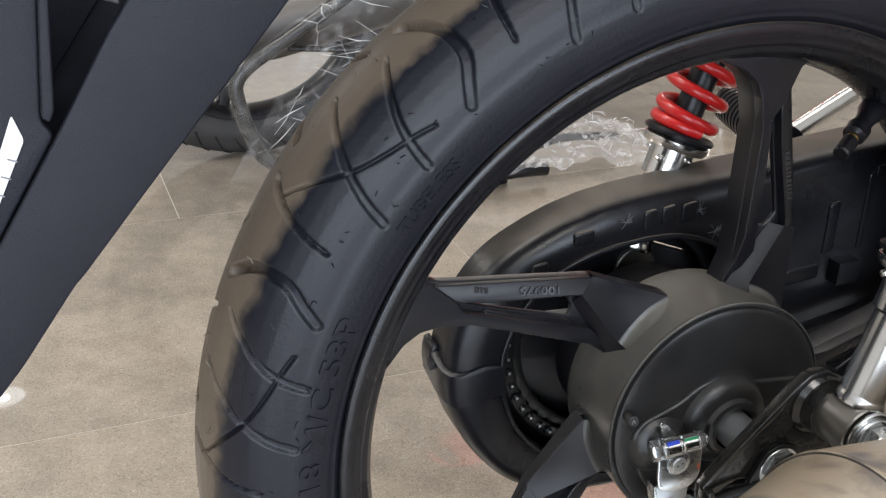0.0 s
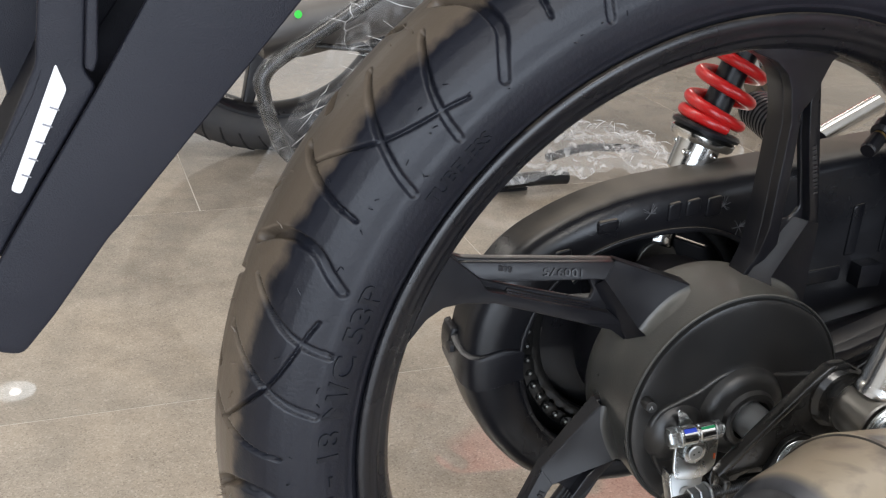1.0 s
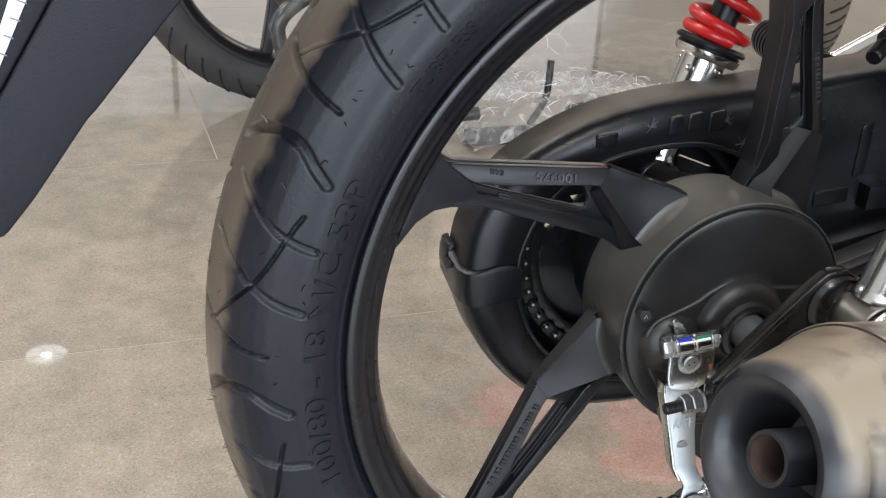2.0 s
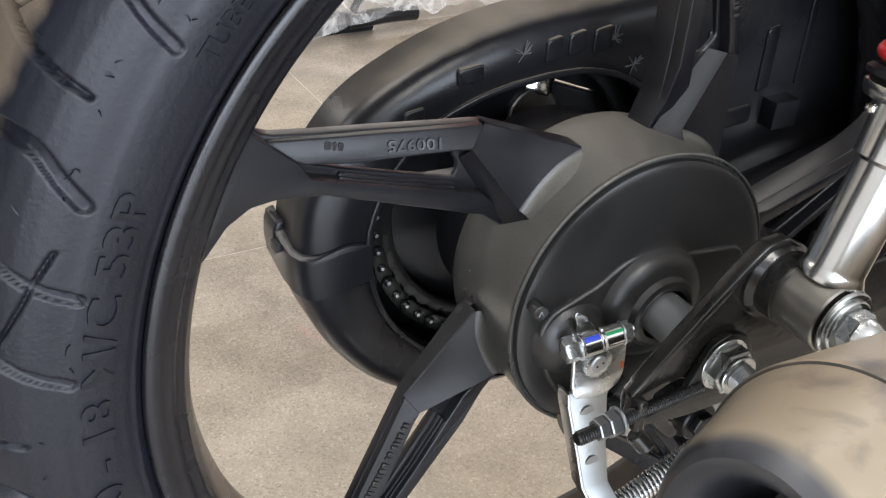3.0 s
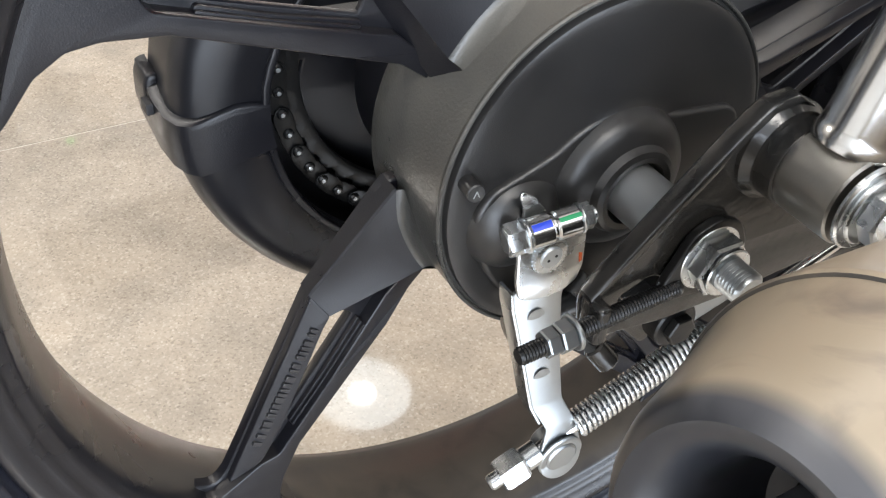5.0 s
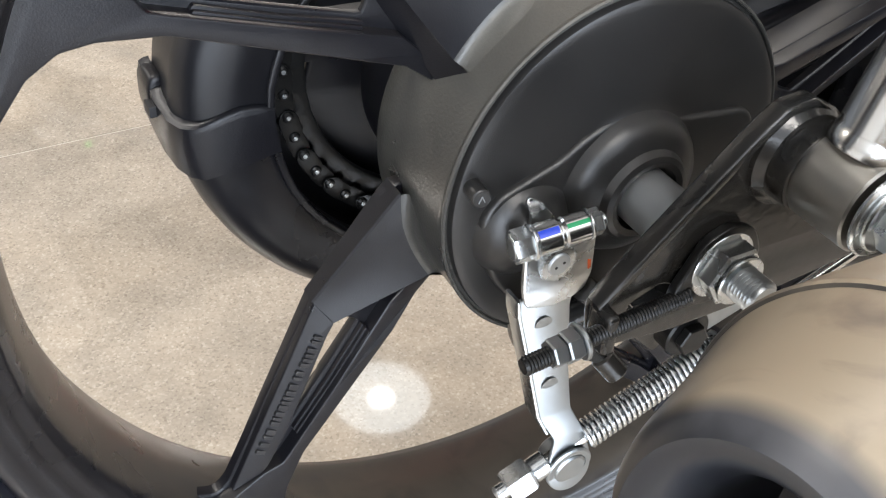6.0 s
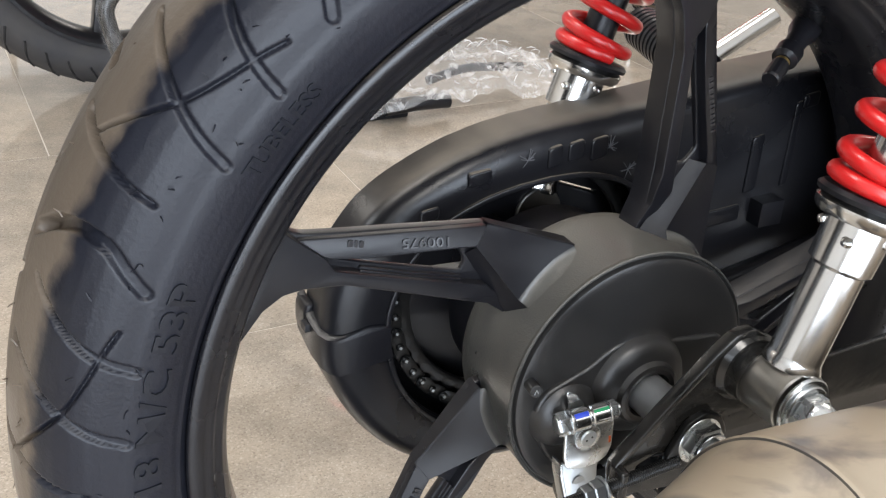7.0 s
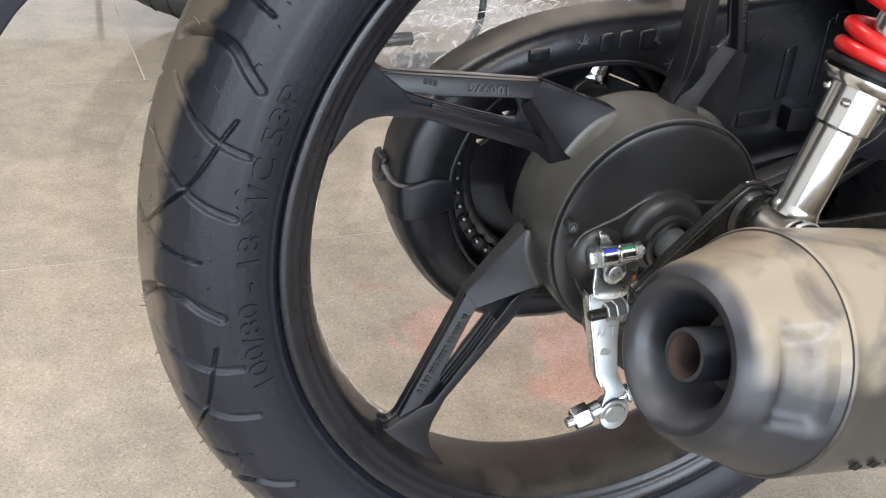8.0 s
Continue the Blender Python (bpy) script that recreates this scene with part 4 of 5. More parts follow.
    part("wear_pointer", slab(rounded([(-0.0526, 0.3277), (-0.0513, 0.3294), (-0.0451, 0.3252), (-0.0433, 0.3222), (-0.0391, 0.3172), (-0.0406, 0.3112), (-0.0501, 0.3122), (-0.0497, 0.3202)], 0.0010, 2), [], -0.0608, -0.0592, 0.0005), ZINC, lever)
    part("orange_mark", bend(slab([(-0.0290, 0.2975), (-0.0292, 0.3015), (-0.0276, 0.3010), (-0.0278, 0.2980)], [], -0.0034, -0.0028, 0.0001)), ORANGE, lever, "orange paint dab")
    verts, faces = letters("AAFF", 1.0, 0.05)
    xs, ys = [v[0] for v in verts], [v[1] for v in verts]
    co = [(-0.0520 + 0.0135 * (x - min(xs)) / (max(xs) - min(xs)), lift, 0.2635 + 0.0060 * (z - min(ys)) / (max(ys) - min(ys))) for x, z, lift in verts]
    co = [(x, lever_y(z) - (0.0012 if lift > 0 else 0.0004), z) for x, lift, z in co]
    part("stamped_letters", (co, [], faces), ZINC_DULL, lever, smooth=False)
    for x, z in ((-0.0473, 0.2785), (-0.0452, 0.2519)):
        part("dimple", lathe([(0, -0.00095), (0.0018, -0.00093), (0.0040, -0.00075)], 24, Matrix.Translation((x, lever_y(z), z))), ZINC_DULL, lever)
    # trunnion, rod, spring and adjusting nut
    e = Vector((-0.0388, lever_y(0.214), 0.2140))
    part("trunnion", join(rod(e + Vector((0, 0.012, 0)), e + Vector((0, -0.0022, 0)), 0.0072, 36, 0.0008), lathe([(0.0105, 0.0), (0.0105, -0.0008), (0.0098, -0.0014), (0.0076, -0.0014), (0.0074, 0.0)], 36, Matrix.Translation(e))), ZINC_DULL, lever)
    p, q = Vector((-0.0660, -0.0880, 0.2100)), Vector((0.1300, -0.0880, 0.2860))
    u = (q - p).normalized()
    rodp = part("brake_rod", sweep(curved([p, p + u * 0.07, p + u * 0.12, q], 6), 0.0030, 14), CHROME, bike, "plated brake rod with return spring")
    part("return_spring", helix(p + u * 0.038, p + u * 0.108, 0.0054, 0.0010, 29, 1.0, 8, 20), ZINC, rodp)
    part("adjusting_nut", join(hexnut(p + u * 0.001, p + u * 0.0125, 0.0078), rod(p + u * 0.0125, p + u * 0.0205, 0.0052, 24), rod(p - u * 0.004, p + u * 0.002, 0.0034)), ZINC, rodp)
    return plate


def lever_y(z):
    """The lever's face leans outwards towards its lower end, with a joggle above the eye."""
    return -0.0660 - max(0.0, 0.3057 - z) * 0.25 - 0.0030 * max(0.0, min(1.0, (0.238 - z) / 0.008))


def bend(bm):
    for v in bm.verts:
        v.co.y += lever_y(v.co.z)
    return bm


def slice_mark(p, q, r, half=40):
    """A strip of paint on the upper side of a barrel."""
    m = along(p, q)
    length = (q - p).length
    bm = bmesh.new()
    rows = []
    for k in range(9):
        a = radians(-half + half * k / 4)
        up = m.to_3x3().inverted() @ Vector((0, -0.55, 0.83))
        base = math.atan2(up.z, up.x)
        rows.append([bm.verts.new(m @ Vector((r * math.cos(base + a), y, r * math.sin(base + a)))) for y in (0, length)])
    for s, t in zip(rows, rows[1:]):
        bm.faces.new([s[0], s[1], t[1], t[0]])
    return bm


build_brake()


def build_swingarm():
    arm = part("swingarm", slab(rounded([(-0.0470, 0.2880), (-0.0500, 0.3110), (-0.0300, 0.3310), (0.0040, 0.3640), (0.0140, 0.3720), (0.0260, 0.3730), (0.0370, 0.3650), (0.0500, 0.3490), (0.0800, 0.3400), (0.3600, 0.3500), (0.3600, 0.3000), (0.0900, 0.2880), (0.0300, 0.2830), (-0.0100, 0.2830)], 0.006, 4), [rounded([(-0.034, 0.3035), (-0.020, 0.3090), (-0.010, 0.3030), (-0.012, 0.2975), (-0.030, 0.2975)], 0.003, 3)], -0.0880, -0.0835, 0.0012), FRAME, bike, "gloss black painted steel swingarm")
    lip = [(-0.0500, 0.311), (-0.0300, 0.3310), (-0.010, 0.3505), (0.0040, 0.3640), (0.0140, 0.3722), (0.0260, 0.3732), (0.0370, 0.3655), (0.048, 0.351)]
    outline = lip + [(x + 0.0025, z - 0.0036) for x, z in lip[::-1]]
    part("plate_lip", slab(rounded(outline, 0.001, 1), [], -0.0915, -0.0840, 0.0010), FRAME, arm)
    part("pivot_tube", sweep(curved([(0.02, -0.070, 0.312), (0.10, -0.066, 0.305), (0.36, -0.060, 0.300)], 6), 0.0120, 20), FRAME, arm)
    part("far_arm_tube", join(sweep(curved([(0.02, 0.040, 0.300), (0.10, 0.040, 0.305), (0.36, 0.045, 0.345)], 6), 0.0085, 16), sweep(curved([(0.08, 0.040, 0.280), (0.16, 0.042, 0.285), (0.36, 0.045, 0.330)], 6), 0.006, 12)), PLASTIC, arm)
    # shock mount: black collar, chrome sleeve, washers, flange bolt with a dome nut
    cx, cz = 0.0260, 0.3505
    part("mount_boss", join(lathe([(0.0195, -0.086), (0.0195, -0.0900), (0.0170, -0.0930), (0.0160, -0.0930), (0.0160, -0.1010), (0.0145, -0.1010)], 40, pose(cx, 0, cz))), FRAME, arm)
    # adjuster: threaded rod, nuts, lug
    part("chain_adjuster", join(thread((-0.0795, -0.0942, 0.3005), (-0.0120, -0.0945, 0.3065), 0.0034), slab(rounded([(-0.0200, 0.3010), (-0.0100, 0.3000), (0.0020, 0.2985), (0.0140, 0.3050), (0.0175, 0.3150), (0.0120, 0.3270), (0.0010, 0.3320), (-0.0100, 0.3280), (-0.0150, 0.3180), (-0.0200, 0.3095)], 0.004, 3), [], -0.0945, -0.0905, 0.0008)), STEEL_BLACK, arm, "black threaded chain adjuster")
    part("adjuster_nut", join(hexnut((-0.0695, -0.0942, 0.3018), (-0.0645, -0.0942, 0.3022), 0.0054), hexnut((-0.0641, -0.0942, 0.3022), (-0.0585, -0.0942, 0.3027), 0.0060), rod((-0.0583, -0.0942, 0.3027), (-0.0566, -0.0942, 0.3029), 0.0068, 32)), ZINC_DULL, arm, "zinc lock nuts and washer")
    part("adjuster_lug", join(slab(rounded([(-0.0490, 0.2930), (-0.0490, 0.3105), (-0.0435, 0.3105), (-0.0435, 0.2930)], 0.002, 3), [], -0.0972, -0.0855, 0.002), rod((-0.0470, -0.0942, 0.2920), (-0.0420, -0.0990, 0.2850), 0.0045, 16)), FRAME, arm)
    part("axle_nut", join(hexnut((0, -0.0945, AXLE), (0, -0.1020, AXLE), 0.0118), rod((0, -0.0920, AXLE), (0, -0.0948, AXLE), 0.0138, 40), rod((0, -0.1025, AXLE), (0, -0.1042, AXLE), 0.0098, 28)), ZINC, arm, "large zinc axle nut and washer")
    part("axle_end", thread((0, -0.1030, AXLE), (0, -0.1150, AXLE), 0.0068, 0.0015), ZINC_DULL, arm)
    part("torque_link", join(slab(rounded([(0.0080, 0.2560), (0.0040, 0.2650), (0.0140, 0.2720), (0.0900, 0.2900), (0.2000, 0.3050), (0.2020, 0.2980), (0.0950, 0.2800), (0.0180, 0.2560)], 0.004, 3), [], -0.0760, -0.0720, 0.0014)), ZINC_DULL, arm, "zinc plated flat torque link")
    part("torque_bolt", join(rod((0.0110, -0.0700, 0.2640), (0.0110, -0.0790, 0.2640), 0.0105, 32), hexnut((0.0110, -0.0790, 0.2640), (0.0110, -0.0830, 0.2640), 0.0070)), STEEL_BLACK, arm)
    part("stand_strut", join(sweep(curved([(-0.050, -0.050, 0.262), (-0.010, -0.052, 0.268), (0.06, -0.055, 0.262), (0.20, -0.06, 0.235)], 6), 0.0065, 14), sweep(curved([(-0.030, -0.060, 0.289), (-0.005, -0.055, 0.262), (0.02, -0.052, 0.235)], 6), 0.005, 12), rod((-0.012, -0.048, 0.2655), (-0.012, -0.062, 0.2655), 0.0095, 24)), FRAME, arm)
    arm.location.y = -0.0115
    return arm


build_swingarm()


def build_shock(foot, head, group_label, near=True):
    """A shock absorber: eye, plated body, collar, red coil and damper rod."""
    f, h = Vector(foot), Vector(head)
    u = (h - f).normalized()
    body = part("shock_absorber", lathe([(0, 0.012), (0.0128, 0.012), (0.0145, 0.013), (0.0148, 0.0155), (0.0136, 0.018), (0.0132, 0.020), (0.0132, 0.066), (0.0155, 0.068), (0.0160, 0.090), (0.0140, 0.092), (0, 0.092)], 48, along(f, h)), CHROME, bike, group_label)
    side = Vector((0, -1, 0))
    part("eye", join(rod(f - side * 0.0135, f + side * 0.0135, 0.0165, 40), rod(f - side * 0.0150, f - side * 0.0130, 0.0150, 32)), EYE_METAL, body)
    part("collar", lathe([(0.010, 0.090), (0.0215, 0.090), (0.0235, 0.0925), (0.0240, 0.0960), (0.0215, 0.0985), (0.010, 0.0985)], 48, along(f, h)), CHROME, body)
    part("spring_seat", lathe([(0.010, 0.0988), (0.0250, 0.0988), (0.0255, 0.1010), (0.0235, 0.1030), (0.010, 0.1030)], 48, along(f, h)), PLASTIC, body)
    part("spring", helix(f + u * 0.1025, f + u * 0.300, 0.0205, 0.0042, 11.6, 0.95, 12, 40), RED, body, "glossy red coil spring")
    part("damper_tube", join(rod(f + u * 0.098, f + u * 0.30, 0.0105, 32), rod(f + u * 0.150, f + u * 0.182, 0.0118, 32), rod(f + u * 0.205, f + u * 0.225, 0.0118, 32)), CHROME if near else PLASTIC, body)
    part("adjuster_slots", join(*[rod(f + u * (0.080 + 0.004 * (k % 2)) + 0.0150 * (math.cos(a) * u.orthogonal().normalized() + math.sin(a) * u.cross(u.orthogonal().normalized())), f + u * (0.083 + 0.004 * (k % 2)) + 0.0170 * (math.cos(a) * u.orthogonal().normalized() + math.sin(a) * u.cross(u.orthogonal().normalized())), 0.003, 12) for k, a in enumerate((0.3, 1.6, 2.9, 4.2, 5.5))]), CHROME, body)
    part("mount_bolt", join(rod(f + side * 0.0150, f + side * 0.0175, 0.0155, 40), rod(f + side * 0.0175, f + side * 0.0195, 0.0125, 32), hexnut(f + side * 0.0195, f + side * 0.0265, 0.0102), lathe([(0.0085, 0), (0.0082, 0.003), (0.0062, 0.0065), (0.003, 0.0082), (0, 0.0086)], 28, along(f + side * 0.0265, f + side * 0.1))), ZINC, body, "zinc dome nut and washers") if near else None
    return body


build_shock((0.0285, -0.1220, 0.3500), (0.0925, -0.1220, 0.5500), "near shock absorber, plated body with red spring")
build_shock((0.0179, 0.1000, 0.3537), (0.0879, 0.1000, 0.5538), "far shock absorber, plated body with red spring", near=False)


def build_muffler():
    """Built along its own y axis: from the tail's tip forward."""
    tip, n = Vector((-0.1136, -0.2283, 0.3611)), Vector((1.0, 0.0892, -0.1841)).normalized()
    m = Matrix.Translation(tip) @ n.to_track_quat("Y", "Z").to_matrix().to_4x4() @ Matrix.Scale(1.011, 4)
    shell = [(0.0130, 0.040), (0.0185, 0.038), (0.0218, 0.031), (0.0230, 0.021), (0.0246, 0.0125), (0.0268, 0.0066), (0.0298, 0.0018), (0.0332, -0.0012), (0.0366, -0.0018), (0.0396, 0.0006), (0.0420, 0.0042), (0.0436, 0.0090)] + [(0.0436 + 0.0067 * k / 14, 0.0090 + 0.0400 * k / 14) for k in range(1, 15)] + [(0.049, 0.052)]
    shell = [(r * (0.94 + 0.06 * max(0.0, min(1.0, y / 0.049))) if k > 5 else r * 0.94, y * 0.88) for k, (r, y) in enumerate(shell)]
    shell = [(r * (1 + 0.088 * max(0.0, min(1.0, y / 0.044))), y) for r, y in shell]
    bm = lathe(shell, 128)
    for v in bm.verts:
        r, a = math.hypot(v.co.x, v.co.z), math.degrees(math.atan2(v.co.z, v.co.x))
        if r > 0.0412 and v.co.y > 0.006:
            u, w = (v.co.y - 0.0251) / 0.0125, (a - 18) / 28
            dent = 0.0050 * max(0.0, min(1.0, 3.6 * (1 - max(abs(u), abs(w)))))
            v.co.x, v.co.z = v.co.x * (1 - dent / r), v.co.z * (1 - dent / r)
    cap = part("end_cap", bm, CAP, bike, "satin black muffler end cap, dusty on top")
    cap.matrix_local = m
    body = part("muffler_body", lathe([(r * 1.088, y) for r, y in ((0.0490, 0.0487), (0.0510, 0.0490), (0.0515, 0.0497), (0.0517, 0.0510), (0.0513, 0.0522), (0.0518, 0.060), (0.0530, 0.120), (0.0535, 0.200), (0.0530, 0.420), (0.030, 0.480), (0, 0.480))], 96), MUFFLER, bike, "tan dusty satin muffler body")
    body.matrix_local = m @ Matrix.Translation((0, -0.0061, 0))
    part("tailpipe", lathe([(0.0098, 0.003), (0.0117, 0.003), (0.0120, 0.005), (0.0120, 0.042), (0.0098, 0.042)], 48, closed=True), CAP, cap)
    part("tailpipe_bore", lathe([(0.0097, 0.0036), (0.0096, 0.034), (0, 0.034)], 48), SOOT, cap, "sooty rust-brown bore")
    # dark heat shield let into the upper side
    bm = bmesh.new()
    rows = [[bm.verts.new((0.0590 * math.cos(radians(a)), y, 0.0590 * math.sin(radians(a)))) for a in range(28, 76, 4)] for y in (0.112, 0.13, 0.18, 0.26, 0.36)]
    for a, b in zip(rows, rows[1:]):
        for k in range(len(a) - 1):
            bm.faces.new([a[k], a[k + 1], b[k + 1], b[k]])
    shield = part("heat_shield", bm, PANEL, body, "dark heat shield plate")
    for k in range(9):
        a = radians(-26 - 2.2 * (k % 3))
        y = 0.078 + 0.0042 * k
        part("stamped_mark", sweep([(0.0580 * math.cos(a), y, 0.0580 * math.sin(a)), (0.0580 * math.cos(a - 0.09), y + 0.001, 0.0580 * math.sin(a - 0.09))], 0.0007, 4), RECESS_DARK, body)
    return cap, body


build_muffler()


def case_loop(angles, table, inset=0.0):
    """Points round the axle at the radius that the table gives for each angle."""
    a, r = zip(*table)
    return [((np.interp(t, a, r) - inset) * math.cos(radians(t)), AXLE + (np.interp(t, a, r) - inset) * math.sin(radians(t))) for t in angles]


CASE = [(-30, 0.40), (-24, 0.37), (-18, 0.355), (0, 0.345), (18, 0.365), (21.3, 0.386), (23, 0.352), (27, 0.288), (31, 0.2515), (36, 0.2155), (41, 0.1880), (46, 0.1665), (53, 0.1475), (59, 0.1350), (64, 0.1275), (70, 0.1200), (80, 0.1125), (90, 0.1090), (100, 0.1080), (112, 0.1095), (124, 0.1135),
        (133, 0.1180), (148, 0.1285), (162, 0.1352), (170, 0.1384), (180, 0.1396), (190, 0.1398), (204, 0.1380), (218, 0.1365), (232, 0.1360), (247, 0.1330), (262, 0.1290), (275, 0.129), (290, 0.135), (305, 0.165), (318, 0.225), (330, 0.40)]
OPENING = [(0, 0.085), (46, 0.088), (65, 0.082), (83, 0.0775), (98, 0.0765), (112, 0.0790), (125, 0.0835), (136, 0.0885), (156, 0.0960), (175, 0.1005), (205, 0.1015), (225, 0.101), (260, 0.100), (330, 0.09), (360, 0.085)]


def build_chain_case():
    angles = sorted({-30 + 2.5 * k for k in range(144)} | {21.3})
    near_y, far_y, corner = 0.0620, 0.1000, 0.0170
    sections = [(0.0, 0.0700, True), (0.0, 0.0640, True), (-0.0020, near_y, True)]
    for k in range(8):
        a = math.pi / 2 * k / 7
        sections.append((corner * (1 - math.sin(a)), near_y + corner * 0.9 * (1 - math.cos(a)), False))
    sections += [(0.0005, far_y, False), (0.0040, far_y + 0.0015, False), (0.0040, 0.0720, False)]
    bm = bmesh.new()
    rings = []
    for inset, y, inner in sections:
        loop = case_loop([a % 360 for a in angles], OPENING, inset) if inner else case_loop(angles, CASE, inset)
        rings.append([bm.verts.new((x, y, z)) for x, z in loop])
    for a, b in zip(rings, rings[1:]):
        for k in range(len(a)):
            bm.faces.new([a[k], a[(k + 1) % len(a)], b[(k + 1) % len(a)], b[k]])
    case = part("chain_case", bm, CASE_PLASTIC, bike, "black moulded plastic full chain case", sharp=50)
    slits = [[(0.0640, 66), (0.0762, 36), (0.0776, 36), (0.0654, 66)], [(0.0735, 184.4), (0.0702, 184.9), (0.0722, 189.5)], [(0.0590, 147.5), (0.0530, 142.0), (0.0540, 149.5)], [(0.0720, 170.0), (0.0605, 169.0), (0.0655, 173.0)]]
    part("rear_half", slab(case_loop(angles, CASE, 0.0025), [[(x, AXLE + z) for x, z in (polar(r, a) for r, a in loop)] for loop in slits], far_y - 0.0010, far_y + 0.0050, 0.002, 2), CASE_PLASTIC, case)
    lip_in = case_loop(range(0, 360, 5), OPENING)
    lip_out = case_loop(range(0, 360, 5), OPENING, -0.0035)
    part("opening_lip", slab(lip_out, [lip_in], 0.0600, 0.0660, 0.0010, 2), CASE_PLASTIC, case)
    # joint between the halves: a raised band that ends in a clip
    lap_bm = bmesh.new()
    edge = [(0.0385, 0.0618, 179.3), (0.0300, 0.0618, 178.3), (0.0240, 0.0618, 178.2), (0.0180, 0.0620, 178.9), (0.0130, 0.0624, 179.6), (0.0090, 0.0634, 180.2), (0.0045, 0.0672, 180.3), (0.0015, 0.0735, 180.0), (0.0, 0.0820, 178.8), (0.0, 0.0920, 176.8), (0.0, 0.1030, 175.6)]
    rows = []
    for s in (0.0, 0.012, 0.03, 0.06, 0.15, 0.3, 0.45, 0.6, 0.72, 0.80, 0.88, 0.94, 1.0):
        grow = 0.0042 * math.sqrt(max(0.0, min(1.0, s / 0.06, (1.0 - s) / 0.06)))
        row = []
        for inset, y, t0 in edge:
            x, z = case_loop([t0 + (192.5 - 6.0 * (y - 0.0618) / 0.0412 - t0) * s], CASE, inset - grow * (1.0 if inset < 0.012 else 0.0))[0]
            row.append(lap_bm.verts.new((x, y - grow * (0.55 if inset > 0.001 else 0.0), z)))
        rows.append(row)
    for p, q in zip(rows, rows[1:]):
        for k in range(len(p) - 1):
            lap_bm.faces.new([p[k], p[k + 1], q[k + 1], q[k]])
    lap = part("lower_lap", lap_bm, PLASTIC, case, sharp=40)
    part("clip_tab", slab(rounded([(-0.1375, 0.3245), (-0.1428, 0.3245), (-0.1446, 0.3200), (-0.1448, 0.3090), (-0.1428, 0.3010), (-0.1375, 0.2980)], 0.003, 4), [], 0.0870, 0.1040, 0.0022), PLASTIC, lap)
    # slot drawn as a dark block in place of its shade
    part("clip_slot", box(-0.1464, -0.1412, 0.0805, 0.0880, 0.3100, 0.3150, 0.0004), RECESS_DARK, lap)
    for x, z, w, h in ((-0.0475, 0.3999, 0.015, 0.009), (-0.0787, 0.3821, 0.012, 0.008), (0.0020, 0.4066, 0.010, 0.013), (0.0165, 0.4085, 0.011, 0.012), (0.0330, 0.4080, 0.012, 0.014), (0.160, 0.380, 0.010, 0.040), (0.190, 0.390, 0.006, 0.060), (0.140, 0.345, 0.030, 0.012), (0.200, 0.420, 0.014, 0.010), (0.115, 0.400, 0.014, 0.010)):
        part("moulded_pad", slab(rounded([(x - w / 2, z - h / 2), (x + w / 2, z - h / 2 + 0.002), (x + w / 2, z + h / 2 + 0.002), (x - w / 2, z + h / 2)], 0.0025, 3), [], 0.0606, 0.0650, 0.0011), CASE_PLASTIC, case)
    part("square_boss", box(0.164, 0.184, 0.050, 0.066, 0.338, 0.356, 0.0015), PLASTIC, case)
    rnd = random.Random(8)
    for x, z in ((-0.0165, 0.4077), (0.0407, 0.4089), (0.0566, 0.3920)):
        bms = []
        for k in range(11):
            a = rnd.uniform(0, 6.283)
            l = rnd.uniform(0.003, 0.0075)
            p = Vector((x, 0.0616, z))
            bms.append(sweep([p, p + Vector((l * math.cos(a), -0.0002, l * math.sin(a)))], 0.00025, 4))
        tagged(part("scuff_mark", join(*bms), SCUFF, case, "pale starburst scuff"), kind="stuff")
    # sprocket and chain inside
    teeth = []
    for k in range(43 * 4):
        r = 0.0865 + (0.0035 if k % 4 in (0, 1) else -0.0015)
        teeth.append((r * math.cos(2 * math.pi * k / 172), AXLE + r * math.sin(2 * math.pi * k / 172)))
    part("sprocket", slab(teeth, [[(0.0780 * math.cos(a * 0.1309), AXLE + 0.0780 * math.sin(a * 0.1309)) for a in range(48)]], 0.0830, 0.0890, 0.001, 1), STEEL_BLACK, case, "dark steel sprocket")
    links = []
    for k in range(26):
        a = radians(90 + k * 7.2)
        c = Vector((0.0905 * math.cos(a), 0, AXLE + 0.0905 * math.sin(a)))
        d = Vector((0.0905 * math.cos(a + 0.126), 0, AXLE + 0.0905 * math.sin(a + 0.126)))
        y = 0.0795 if k % 2 else 0.0780
        ax = (d - c)
        perp = Vector((-ax.z, 0, ax.x)).normalized() * 0.0046
        loop2 = [(c + perp), (d + perp), (d + ax.normalized() * 0.004), (d - perp), (c - perp), (c - ax.normalized() * 0.004)]
        links.append(slab(rounded([(v.x, v.z) for v in loop2], 0.003, 2), [], y, y + 0.0014, 0.0003, 1))
        links.append(rod((c.x, 0.0765, c.z), (c.x, 0.0940, c.z), 0.0026, 12))
    chain = part("chain", join(*links), STEEL_BLACK, case, "oiled dark drive chain")
    pins = []
    for k in range(26):
        a = radians(90 + k * 7.2)
        pins.append(rod((0.0905 * math.cos(a), 0.0760, AXLE + 0.0905 * math.sin(a)), (0.0905 * math.cos(a), 0.0768, AXLE + 0.0905 * math.sin(a)), 0.0011, 10, 0.0003))
    tagged(part("pin_head_row", join(*pins), SPACER, chain), kind="stuff")
    case.location.y = -0.0095
    return case


build_chain_case()


